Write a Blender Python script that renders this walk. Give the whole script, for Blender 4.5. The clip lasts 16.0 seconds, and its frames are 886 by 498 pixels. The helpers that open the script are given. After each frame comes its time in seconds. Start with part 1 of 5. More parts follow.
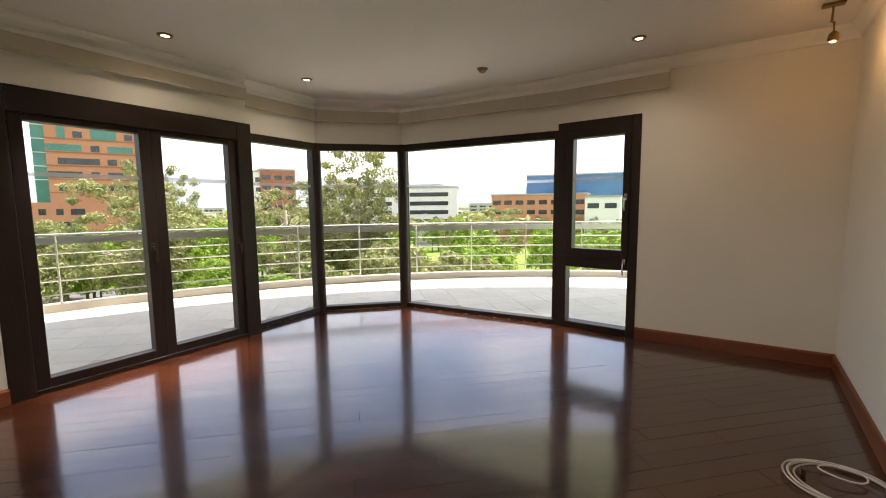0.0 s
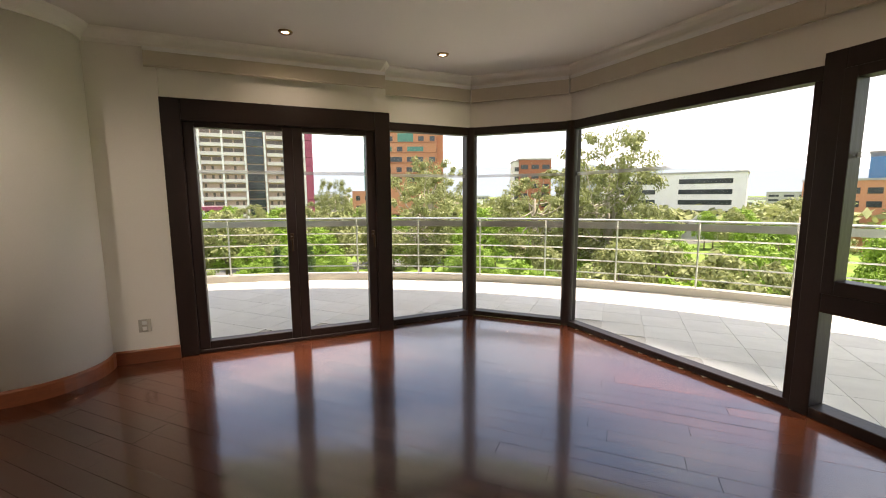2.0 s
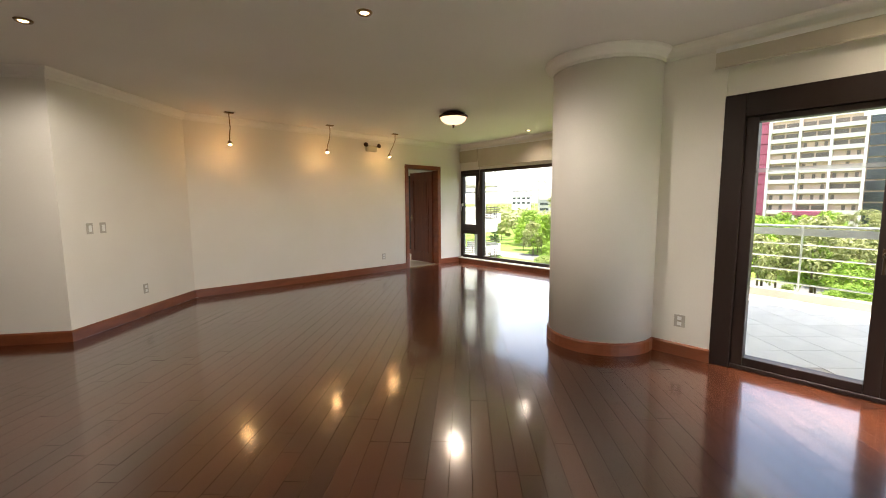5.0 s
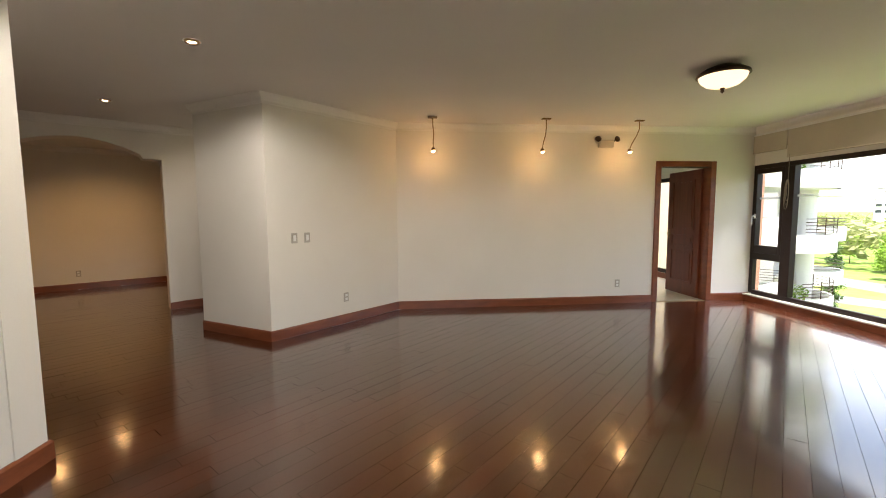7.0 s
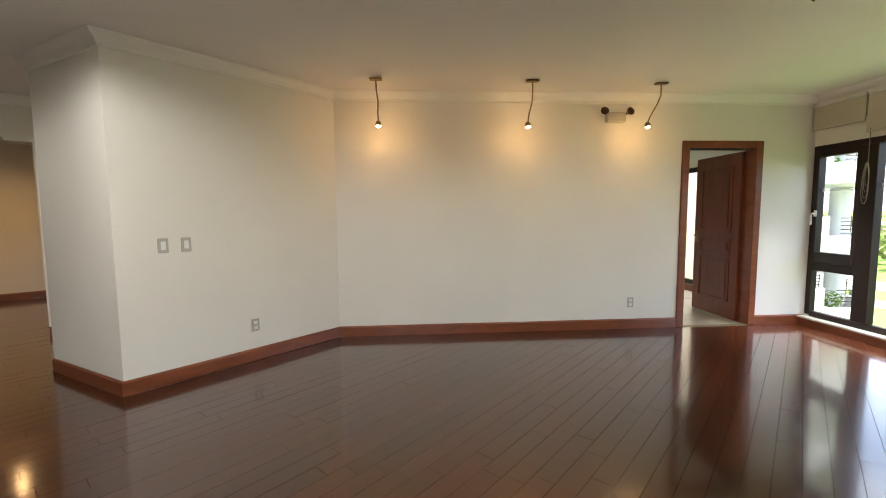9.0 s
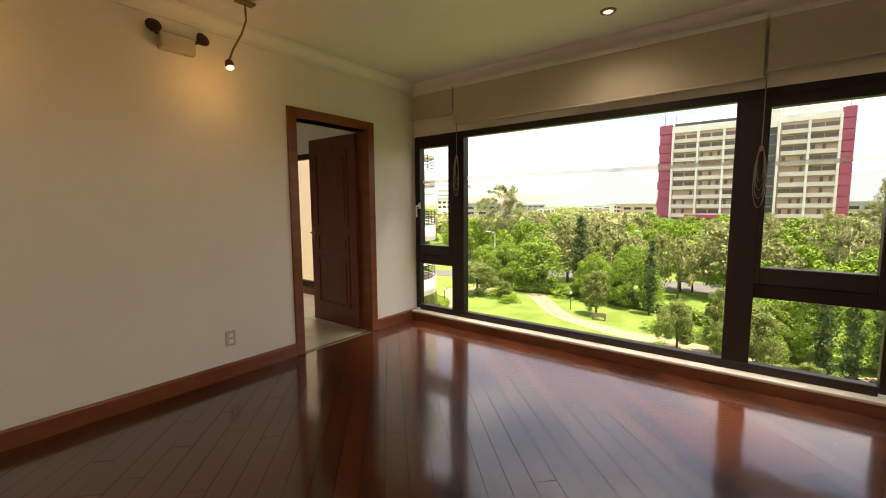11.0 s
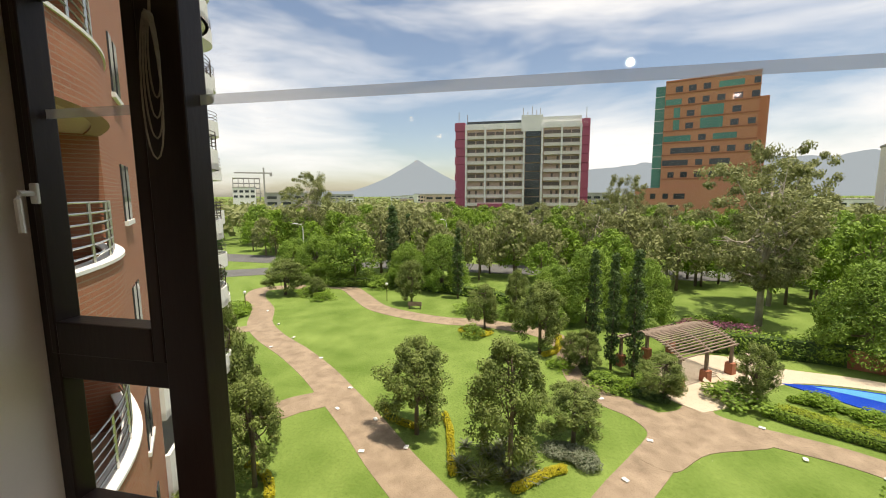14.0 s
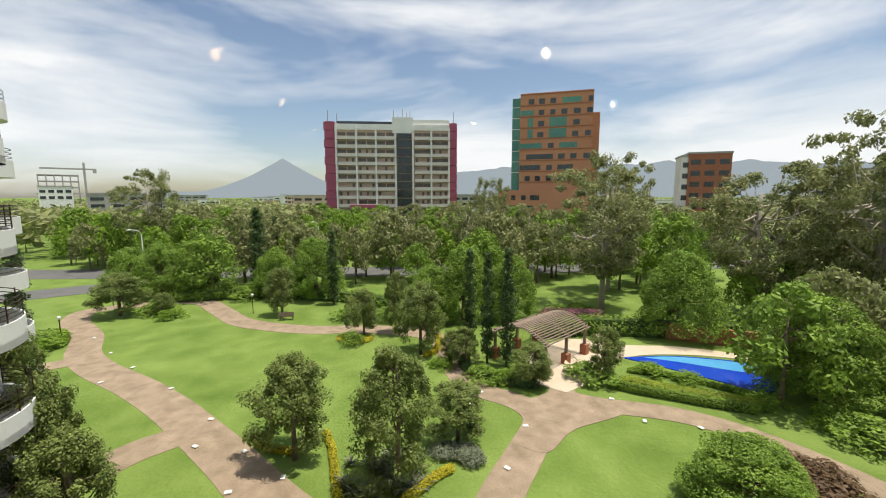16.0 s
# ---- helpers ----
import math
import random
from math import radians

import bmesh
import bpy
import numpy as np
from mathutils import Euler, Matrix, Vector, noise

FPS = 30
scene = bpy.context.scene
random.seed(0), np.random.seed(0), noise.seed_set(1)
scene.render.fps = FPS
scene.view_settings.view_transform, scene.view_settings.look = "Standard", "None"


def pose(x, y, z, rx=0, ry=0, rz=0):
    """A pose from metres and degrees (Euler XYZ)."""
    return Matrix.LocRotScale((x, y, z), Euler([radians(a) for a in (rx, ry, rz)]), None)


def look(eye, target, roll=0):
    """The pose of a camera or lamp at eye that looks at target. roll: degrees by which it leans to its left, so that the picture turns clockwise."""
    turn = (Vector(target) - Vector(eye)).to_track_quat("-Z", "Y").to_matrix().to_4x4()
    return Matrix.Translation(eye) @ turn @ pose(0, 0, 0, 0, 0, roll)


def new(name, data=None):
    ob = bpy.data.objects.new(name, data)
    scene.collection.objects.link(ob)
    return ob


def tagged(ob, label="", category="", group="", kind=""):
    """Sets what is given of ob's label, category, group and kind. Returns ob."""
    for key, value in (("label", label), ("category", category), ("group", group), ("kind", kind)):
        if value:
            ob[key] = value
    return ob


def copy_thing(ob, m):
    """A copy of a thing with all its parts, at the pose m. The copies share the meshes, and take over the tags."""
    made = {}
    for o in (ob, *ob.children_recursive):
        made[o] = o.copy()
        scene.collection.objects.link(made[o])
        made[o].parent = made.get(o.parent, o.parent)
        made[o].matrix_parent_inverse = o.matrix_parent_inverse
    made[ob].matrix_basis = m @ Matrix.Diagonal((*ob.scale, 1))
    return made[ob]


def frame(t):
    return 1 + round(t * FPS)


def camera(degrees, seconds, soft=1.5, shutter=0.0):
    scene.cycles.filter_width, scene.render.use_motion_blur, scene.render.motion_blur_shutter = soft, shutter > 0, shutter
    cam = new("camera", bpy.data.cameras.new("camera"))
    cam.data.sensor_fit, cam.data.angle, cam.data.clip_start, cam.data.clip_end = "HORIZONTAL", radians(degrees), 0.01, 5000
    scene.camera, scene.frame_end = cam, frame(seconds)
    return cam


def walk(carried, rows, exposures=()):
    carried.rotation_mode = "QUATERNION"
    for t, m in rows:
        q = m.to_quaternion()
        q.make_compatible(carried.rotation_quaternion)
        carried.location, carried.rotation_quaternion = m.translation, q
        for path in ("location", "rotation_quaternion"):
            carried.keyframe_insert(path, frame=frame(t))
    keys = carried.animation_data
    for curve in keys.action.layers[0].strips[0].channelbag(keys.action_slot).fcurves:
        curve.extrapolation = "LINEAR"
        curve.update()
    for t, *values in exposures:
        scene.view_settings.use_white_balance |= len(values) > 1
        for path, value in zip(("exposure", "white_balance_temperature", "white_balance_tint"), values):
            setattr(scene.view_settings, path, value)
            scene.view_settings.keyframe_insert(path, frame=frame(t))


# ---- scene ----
cam = camera(93.8, 16.0, 1.0)
PATH = [
    (0, (-1.234, 0.669, 1.354), (-0.133, -0.988, 1.146), -0.6),
    (0.5, (-1.282, 0.246, 1.357), (0.009, -1.265, 1.134), -0.4),
    (1, (-1.31, -0.152, 1.364), (0.178, -1.469, 1.133), -0.4),
    (1.5, (-1.272, -0.478, 1.357), (0.399, -1.552, 1.122), -0.4),
    (2, (-1.272, -0.779, 1.395), (0.565, -1.527, 1.141), -0.3),
    (2.5, (-1.232, -0.999, 1.399), (0.722, -1.342, 1.145), -0.1),
    (3, (-1.245, -1.182, 1.393), (0.735, -1.046, 1.15), -0.1),
    (3.5, (-1.299, -1.247, 1.372), (0.612, -0.704, 1.139), -0.1),
    (4, (-1.284, -1.229, 1.388), (0.481, -0.319, 1.149), -0.0),
    (4.5, (-1.286, -1.157, 1.418), (0.289, 0.052, 1.173), -0.3),
    (5, (-1.145, -0.99, 1.381), (0.185, 0.487, 1.159), -0.4),
    (7.5, (0.483, 0.286, 1.41), (0.457, 2.278, 1.241), -0.4),
    (8, (0.595, 0.684, 1.388), (0.459, 2.673, 1.223), -0.4),
    (8.5, (0.796, 1.038, 1.376), (0.685, 3.028, 1.211), -0.4),
    (9, (1.012, 1.366, 1.371), (1.151, 3.354, 1.199), -0.5),
    (9.5, (1.202, 1.69, 1.36), (1.772, 3.598, 1.173), -0.4),
    (10, (1.45, 2.061, 1.314), (2.478, 3.767, 1.128), -0.4),
    (12.5, (3.257, 3.655, 1.336), (5.111, 4.363, 1.086), -0.1),
    (13, (3.723, 3.911, 1.326), (5.617, 4.502, 1.071), -0.2),
    (13.5, (4.15, 4.107, 1.331), (6.071, 4.602, 1.071), -0.1),
    (14, (4.590, 4.268, 1.320), (6.531, 4.674, 1.062), -0.2),
    (14.5, (4.94, 4.415, 1.345), (6.90, 4.72, 1.087), -0.1),
    (15, (5.195, 4.510, 1.360), (7.171, 4.677, 1.104), -0.0),
    (15.5, (5.300, 4.556, 1.366), (7.284, 4.551, 1.113), -0.0),
    (16, (5.321, 4.549, 1.364), (7.295, 4.358, 1.11), -0.1),
]
walk(cam, [(t, look(eye, target, roll)) for t, eye, target, roll in PATH],
     [(0, 1.68, 7150, 17), (3, 1.6, 7300, 18), (4, 1.95, 7050, 15), (5, 2.4, 6800, 13), (7.3, 2.55, 6500, 13), (8, 2.68, 6150, 10), (9.2, 2.55, 6100, 9), (10.2, 1.95, 7200, 12),
      (12.3, 1.05, 8800, 18), (13.3, 0.65, 8300, 16), (14.2, 0.4, 7150, 13), (16, 0.28, 6800, 11)])

# ---- world and sun ----
SUN_EL, SUN_AZ = radians(77), radians(-98)
world = bpy.data.worlds.new("sky")
scene.world = world
world.use_nodes = True
wn, wl = world.node_tree.nodes, world.node_tree.links
wn.clear()
sky = wn.new("ShaderNodeTexSky")
sky.sky_type, sky.sun_disc = "NISHITA", False
sky.sun_elevation, sky.sun_rotation = SUN_EL, radians(90) - SUN_AZ
sky.dust_density, sky.air_density = 1.0, 1.0
tc = wn.new("ShaderNodeTexCoord")
mp = wn.new("ShaderNodeMapping")
mp.inputs["Scale"].default_value = (1.0, 1.0, 4.2)
mp.inputs["Rotation"].default_value = (0.12, 0.0, 0.4)
cn = wn.new("ShaderNodeTexNoise")
cn.inputs["Scale"].default_value, cn.inputs["Detail"].default_value, cn.inputs["Roughness"].default_value = 1.7, 9, 0.55
cn.inputs["Distortion"].default_value = 0.35
ramp = wn.new("ShaderNodeValToRGB")
ramp.color_ramp.elements[0].position, ramp.color_ramp.elements[1].position = 0.40, 0.66
mixc = wn.new("ShaderNodeMixRGB")
mixc.inputs[2].default_value = (7.3, 7.6, 8.0, 1)
bg = wn.new("ShaderNodeBackground")
bg.inputs["Strength"].default_value = 0.11
wo = wn.new("ShaderNodeOutputWorld")
wl.new(tc.outputs["Generated"], mp.inputs["Vector"])
wl.new(mp.outputs[0], cn.inputs["Vector"])
wl.new(cn.outputs["Fac"], ramp.inputs[0])
wl.new(ramp.outputs[0], mixc.inputs[0])
wl.new(sky.outputs[0], mixc.inputs[1])
wl.new(mixc.outputs[0], bg.inputs["Color"])
wl.new(bg.outputs[0], wo.inputs["Surface"])
sun = new("sun", bpy.data.lights.new("sun", "SUN"))
sun.data.energy, sun.data.angle, sun.data.color = 4.0, radians(0.6), (1.0, 0.95, 0.87)
sd = Vector((math.cos(SUN_EL) * math.cos(SUN_AZ), math.cos(SUN_EL) * math.sin(SUN_AZ), math.sin(SUN_EL)))
sun.matrix_basis = look(sd * 60, (0, 0, 0))


# ---- materials ----
def nodes_of(name):
    m = bpy.data.materials.new(name)
    m.use_nodes = True
    return m, m.node_tree.nodes, m.node_tree.links, m.node_tree.nodes["Principled BSDF"]


def mat(name, a, b, rough=0.6, scale=6.0, fine=60.0, bump=0.1, metal=0.0, stretch=(1, 1, 1), spec=0.5, vary="", rough_var=0.08, generated=False, dist=0.01):
    """Two colours mixed by noise at two scales, with fine relief. vary: 'object' or 'island' adds a shift per piece."""
    m, n, l, p = nodes_of(name)
    co = n.new("ShaderNodeTexCoord")
    mapn = n.new("ShaderNodeMapping")
    mapn.inputs["Scale"].default_value = stretch
    l.new(co.outputs["Generated" if generated else "Object"], mapn.inputs["Vector"])
    n1, n2 = n.new("ShaderNodeTexNoise"), n.new("ShaderNodeTexNoise")
    n1.inputs["Scale"].default_value, n1.inputs["Detail"].default_value = scale, 5
    n2.inputs["Scale"].default_value, n2.inputs["Detail"].default_value = fine, 4
    for t in (n1, n2):
        l.new(mapn.outputs[0], t.inputs["Vector"])
    add = n.new("ShaderNodeMath")
    add.operation = "MULTIPLY_ADD"
    add.inputs[1].default_value = 0.35
    l.new(n2.outputs["Fac"], add.inputs[0])
    l.new(n1.outputs["Fac"], add.inputs[2])
    last = add
    if vary:
        if vary == "object":
            rnd = n.new("ShaderNodeObjectInfo").outputs["Random"]
        else:
            rnd = n.new("ShaderNodeNewGeometry").outputs["Random Per Island"]
        sh = n.new("ShaderNodeMath")
        sh.operation = "MULTIPLY_ADD"
        sh.inputs[1].default_value = 0.4
        l.new(rnd, sh.inputs[0])
        l.new(add.outputs[0], sh.inputs[2])
        sub = n.new("ShaderNodeMath")
        sub.operation = "SUBTRACT"
        sub.inputs[1].default_value = 0.2
        l.new(sh.outputs[0], sub.inputs[0])
        last = sub
    r = n.new("ShaderNodeValToRGB")
    r.color_ramp.elements[0].position, r.color_ramp.elements[1].position = 0.35, 0.95
    r.color_ramp.elements[0].color, r.color_ramp.elements[1].color = (*a, 1), (*b, 1)
    l.new(last.outputs[0], r.inputs[0])
    l.new(r.outputs[0], p.inputs["Base Color"])
    rr = n.new("ShaderNodeMath")
    rr.operation = "MULTIPLY_ADD"
    rr.inputs[1].default_value, rr.inputs[2].default_value = rough_var, max(0.0, rough - rough_var / 2)
    l.new(n1.outputs["Fac"], rr.inputs[0])
    l.new(rr.outputs[0], p.inputs["Roughness"])
    p.inputs["Metallic"].default_value = metal
    p.inputs["Specular IOR Level"].default_value = spec
    if bump:
        bn = n.new("ShaderNodeBump")
        bn.inputs["Strength"].default_value, bn.inputs["Distance"].default_value = bump, dist
        l.new(n2.outputs["Fac"], bn.inputs["Height"])
        l.new(bn.outputs[0], p.inputs["Normal"])
    return m


def glow(name, color, strength):
    m, n, l, p = nodes_of(name)
    p.inputs["Base Color"].default_value = (*color, 1)
    p.inputs["Emission Color"].default_value = (*color, 1)
    p.inputs["Emission Strength"].default_value = strength
    return m


def pane_glass(name, tint=(0.985, 0.99, 0.985), gloss=0.06):
    m, n, l, p = nodes_of(name)
    n.remove(p)
    tr, gl, mx, lw = n.new("ShaderNodeBsdfTransparent"), n.new("ShaderNodeBsdfGlossy"), n.new("ShaderNodeMixShader"), n.new("ShaderNodeLayerWeight")
    tr.inputs["Color"].default_value = (*tint, 1)
    gl.inputs["Roughness"].default_value = 0.01
    lw.inputs["Blend"].default_value = 0.5
    pw, ma = n.new("ShaderNodeMath"), n.new("ShaderNodeMath")
    pw.operation, ma.operation = "POWER", "MULTIPLY_ADD"
    pw.inputs[1].default_value, ma.inputs[1].default_value, ma.inputs[2].default_value = 5, 0.5, 0.011
    l.new(lw.outputs["Facing"], pw.inputs[0])
    l.new(pw.outputs[0], ma.inputs[0])
    l.new(ma.outputs[0], mx.inputs[0])
    l.new(tr.outputs[0], mx.inputs[1])
    l.new(gl.outputs[0], mx.inputs[2])
    l.new(mx.outputs[0], n["Material Output"].inputs["Surface"])
    return m


def leafy(name, a, b, rough=0.55):
    m = mat(name, a, b, rough, 0.6, 5, 0.0, vary="island", spec=0.25)
    p = m.node_tree.nodes["Principled BSDF"]
    n, l = m.node_tree.nodes, m.node_tree.links
    tr, mx = n.new("ShaderNodeBsdfTranslucent"), n.new("ShaderNodeMixShader")
    mx.inputs[0].default_value = 0.32
    l.new(p.inputs["Base Color"].links[0].from_socket, tr.inputs["Color"])
    l.new(p.outputs[0], mx.inputs[1])
    l.new(tr.outputs[0], mx.inputs[2])
    l.new(mx.outputs[0], n["Material Output"].inputs["Surface"])
    return m



M_WALL = mat("wall_paint", (0.74, 0.71, 0.64), (0.80, 0.775, 0.71), 0.6, 1.2, 90, 0.06, spec=0.3)
M_CEIL = mat("ceiling_paint", (0.70, 0.675, 0.62), (0.76, 0.735, 0.68), 0.7, 0.8, 120, 0.04, spec=0.2)
M_CROWN = mat("crown_plaster", (0.78, 0.76, 0.70), (0.83, 0.81, 0.76), 0.5, 3, 90, 0.03)
M_FRAME = mat("dark_stained_frame", (0.011, 0.006, 0.0045), (0.026, 0.013, 0.009), 0.42, 4, 40, 0.12, stretch=(1, 1, 0.25), spec=0.35)
M_BASE = mat("mahogany", (0.13, 0.034, 0.014), (0.25, 0.075, 0.03), 0.3, 3, 30, 0.08, stretch=(1, 1, 4))
M_DOOR = mat("mahogany_door", (0.105, 0.021, 0.009), (0.19, 0.046, 0.019), 0.38, 5, 40, 0.08, stretch=(3, 3, 0.3))
M_PLANK = mat("varnished_plank", (0.018, 0.0046, 0.0020), (0.080, 0.0205, 0.0072), 0.24, 1.2, 18, 0.02, stretch=(0.35, 3.0, 1), vary="object", rough_var=0.10, dist=0.002, spec=0.3)
M_PLANKS = mat("varnished_planks", (0.018, 0.0046, 0.0020), (0.080, 0.0205, 0.0072), 0.24, 1.2, 18, 0.02, stretch=(0.8, 0.8, 1), vary="island", rough_var=0.10, dist=0.002, spec=0.3)
for _m in (M_PLANK, M_PLANKS):
    _p = _m.node_tree.nodes["Principled BSDF"]
    _p.inputs["Coat Weight"].default_value, _p.inputs["Coat Roughness"].default_value, _p.inputs["Coat IOR"].default_value = 1.0, 0.11, 1.62
M_GAP = mat("floor_joint", (0.012, 0.005, 0.003), (0.02, 0.008, 0.004), 0.7)
M_TILE = mat("beige_tile", (0.42, 0.36, 0.26), (0.55, 0.47, 0.35), 0.3, 3, 40, 0.03)
M_TERR = mat("terrace_tile", (0.55, 0.52, 0.47), (0.68, 0.65, 0.60), 0.5, 2, 40, 0.06, vary="object")
M_GROUT = mat("terrace_joint", (0.46, 0.43, 0.39), (0.54, 0.51, 0.47), 0.9)
M_STUCCO = mat("white_stucco", (0.72, 0.71, 0.68), (0.82, 0.81, 0.78), 0.8, 0.5, 14, 0.1)
M_CONC = mat("beige_concrete", (0.42, 0.39, 0.33), (0.54, 0.50, 0.43), 0.8, 2, 30, 0.15)
M_STEEL = mat("brushed_steel", (0.50, 0.50, 0.47), (0.62, 0.62, 0.58), 0.32, 6, 60, 0.03, metal=1.0)
M_CHROME = mat("chrome", (0.7, 0.7, 0.7), (0.8, 0.8, 0.8), 0.15, metal=1.0, bump=0)
M_BRASS = mat("aged_brass", (0.20, 0.13, 0.06), (0.32, 0.22, 0.11), 0.35, 8, 60, 0.05, metal=1.0)
M_BRONZE = mat("dark_bronze", (0.05, 0.03, 0.018), (0.09, 0.055, 0.03), 0.4, 8, 60, 0.05, metal=0.8)
M_PLASTIC = mat("ivory_plastic", (0.40, 0.38, 0.32), (0.48, 0.46, 0.40), 0.4, 4, 40, 0.0)
M_WHITE = mat("white_plastic", (0.75, 0.75, 0.73), (0.82, 0.82, 0.8), 0.35, 4, 40, 0.0)
M_BLIND = mat("cream_blind_fabric", (0.50, 0.45, 0.36), (0.60, 0.545, 0.45), 0.9, 2, 260, 0.25, dist=0.003)
M_CORD = mat("beige_cord", (0.20, 0.17, 0.12), (0.34, 0.30, 0.23), 0.85, 30, 200, 0.2)
M_CABLE = mat("white_cable", (0.68, 0.67, 0.63), (0.76, 0.75, 0.71), 0.45, 20, 90, 0.02)
M_SILL = mat("stone_sill", (0.48, 0.43, 0.36), (0.60, 0.55, 0.47), 0.35, 5, 60, 0.05)
M_GLASS = pane_glass("window_glass")
M_LAMP = glow("lamp_lens", (1.0, 0.72, 0.40), 14)
M_BOWL = glow("alabaster_bowl", (1.0, 0.74, 0.42), 0.35)
M_TAPE, _n, _l, _p = nodes_of("frosted_band")
_p.inputs["Base Color"].default_value = (0.8, 0.82, 0.84, 1)
_p.inputs["Alpha"].default_value = 0.34
_p.inputs["Roughness"].default_value = 0.7


# ---- mesh helpers ----
def link_mesh(name, bm, material, smooth=False):
    me = bpy.data.meshes.new(name)
    bm.to_mesh(me)
    bm.free()
    if smooth:
        for f in me.polygons:
            f.use_smooth = True
    me.materials.append(material)
    return new(name, me)


def part(name, bm, material, parent, label="", smooth=False):
    ob = link_mesh(name, bm, material, smooth)
    ob.parent = parent
    if label:
        tagged(ob, label)
    return ob


def thing(name, label, category, group="", kind="", m=None):
    ob = new(name)
    ob.empty_display_size = 0.1
    if m is not None:
        ob.matrix_basis = m
    return tagged(ob, label, category, group, kind)


def box(bm, x0, x1, y0, y1, z0, z1, m=None, bevel=0.0):
    r = bmesh.ops.create_cube(bm, size=1.0)
    vs = r["verts"]
    t = Matrix.Translation(((x0 + x1) / 2, (y0 + y1) / 2, (z0 + z1) / 2)) @ Matrix.Diagonal((abs(x1 - x0), abs(y1 - y0), abs(z1 - z0), 1))
    bmesh.ops.transform(bm, matrix=(m @ t) if m is not None else t, verts=vs)
    if bevel:
        es = list({e for v in vs for e in v.link_edges})
        bmesh.ops.bevel(bm, geom=es, offset=bevel, segments=2, affect="EDGES", profile=0.5)
    return bm


def nbm():
    return bmesh.new()


def boxes(*bs, m=None, bevel=0.0):
    bm = nbm()
    for b in bs:
        box(bm, *b, m=m, bevel=bevel)
    return bm


def lathe(prof, n=32, m=None):
    """Turns (radius, height) pairs round z."""
    bm = nbm()
    rings = []
    for r, z in prof:
        rings.append([bm.verts.new((max(r, 1e-4) * math.cos(2 * math.pi * i / n), max(r, 1e-4) * math.sin(2 * math.pi * i / n), z)) for i in range(n)])
    for a, b in zip(rings, rings[1:]):
        for i in range(n):
            bm.faces.new((a[i], a[(i + 1) % n], b[(i + 1) % n], b[i]))
    bm.faces.new(rings[0][::-1])
    bm.faces.new(rings[-1])
    bmesh.ops.recalc_face_normals(bm, faces=bm.faces)
    if m is not None:
        bmesh.ops.transform(bm, matrix=m, verts=bm.verts)
    return bm


def tube(points, r, n=8, bm=None, close=False):
    """A round bar along points; r may be a list, for a taper."""
    bm = bm or nbm()
    pts = [Vector(p) for p in points]
    rs = r if isinstance(r, (list, tuple)) else [r] * len(pts)
    rings = []
    k = len(pts)
    for i, p in enumerate(pts):
        d = (pts[(i + 1) % k] - pts[i - 1]) if close else (pts[min(i + 1, k - 1)] - pts[max(i - 1, 0)])
        d.normalize()
        up = Vector((0, 0, 1)) if abs(d.z) < 0.9 else Vector((1, 0, 0))
        u = d.cross(up).normalized()
        v = u.cross(d)
        rings.append([bm.verts.new(p + rs[i] * (math.cos(2 * math.pi * j / n) * u + math.sin(2 * math.pi * j / n) * v)) for j in range(n)])
    pairs = list(zip(rings, rings[1:])) + ([(rings[-1], rings[0])] if close else [])
    for a, b in pairs:
        for j in range(n):
            bm.faces.new((a[j], a[(j + 1) % n], b[(j + 1) % n], b[j]))
    if not close:
        bm.faces.new(rings[0][::-1])
        bm.faces.new(rings[-1])
    return bm


def prism(poly, z0, z1):
    """An upright solid over a flat polygon."""
    bm = nbm()
    lo, hi = [bm.verts.new((x, y, z0)) for x, y in poly], [bm.verts.new((x, y, z1)) for x, y in poly]
    k = len(poly)
    bm.faces.new(lo[::-1])
    bm.faces.new(hi)
    for i in range(k):
        bm.faces.new((lo[i], lo[(i + 1) % k], hi[(i + 1) % k], hi[i]))
    bmesh.ops.recalc_face_normals(bm, faces=bm.faces)
    return bm


def seg(p, q):
    """A frame with x from p to q, y to the left of that, z up; and the length."""
    d = Vector((q[0] - p[0], q[1] - p[1], 0))
    return Matrix.Translation((p[0], p[1], 0)) @ Matrix.Rotation(math.atan2(d.y, d.x), 4, "Z"), d.length


def sweep(path, prof, bm=None):
    """Runs a profile of (to the left, up) pairs along a flat path, mitred."""
    bm = bm or nbm()
    pts = [Vector((x, y)) for x, y in path]
    rows = []
    for i, p in enumerate(pts):
        a = (pts[i] - pts[i - 1]).normalized() if i else (pts[1] - pts[0]).normalized()
        b = (pts[i + 1] - pts[i]).normalized() if i < len(pts) - 1 else a
        na, nb = Vector((-a.y, a.x)), Vector((-b.y, b.x))
        mi = (na + nb).normalized()
        mi /= max(0.35, mi.dot(na))
        rows.append([bm.verts.new((p.x + mi.x * o, p.y + mi.y * o, z)) for o, z in prof])
    k = len(prof)
    for a, b in zip(rows, rows[1:]):
        for j in range(k):
            bm.faces.new((a[j], a[(j + 1) % k], b[(j + 1) % k], b[j]))
    bm.faces.new(rows[0])
    bm.faces.new(rows[-1][::-1])
    bmesh.ops.recalc_face_normals(bm, faces=bm.faces)
    return bm


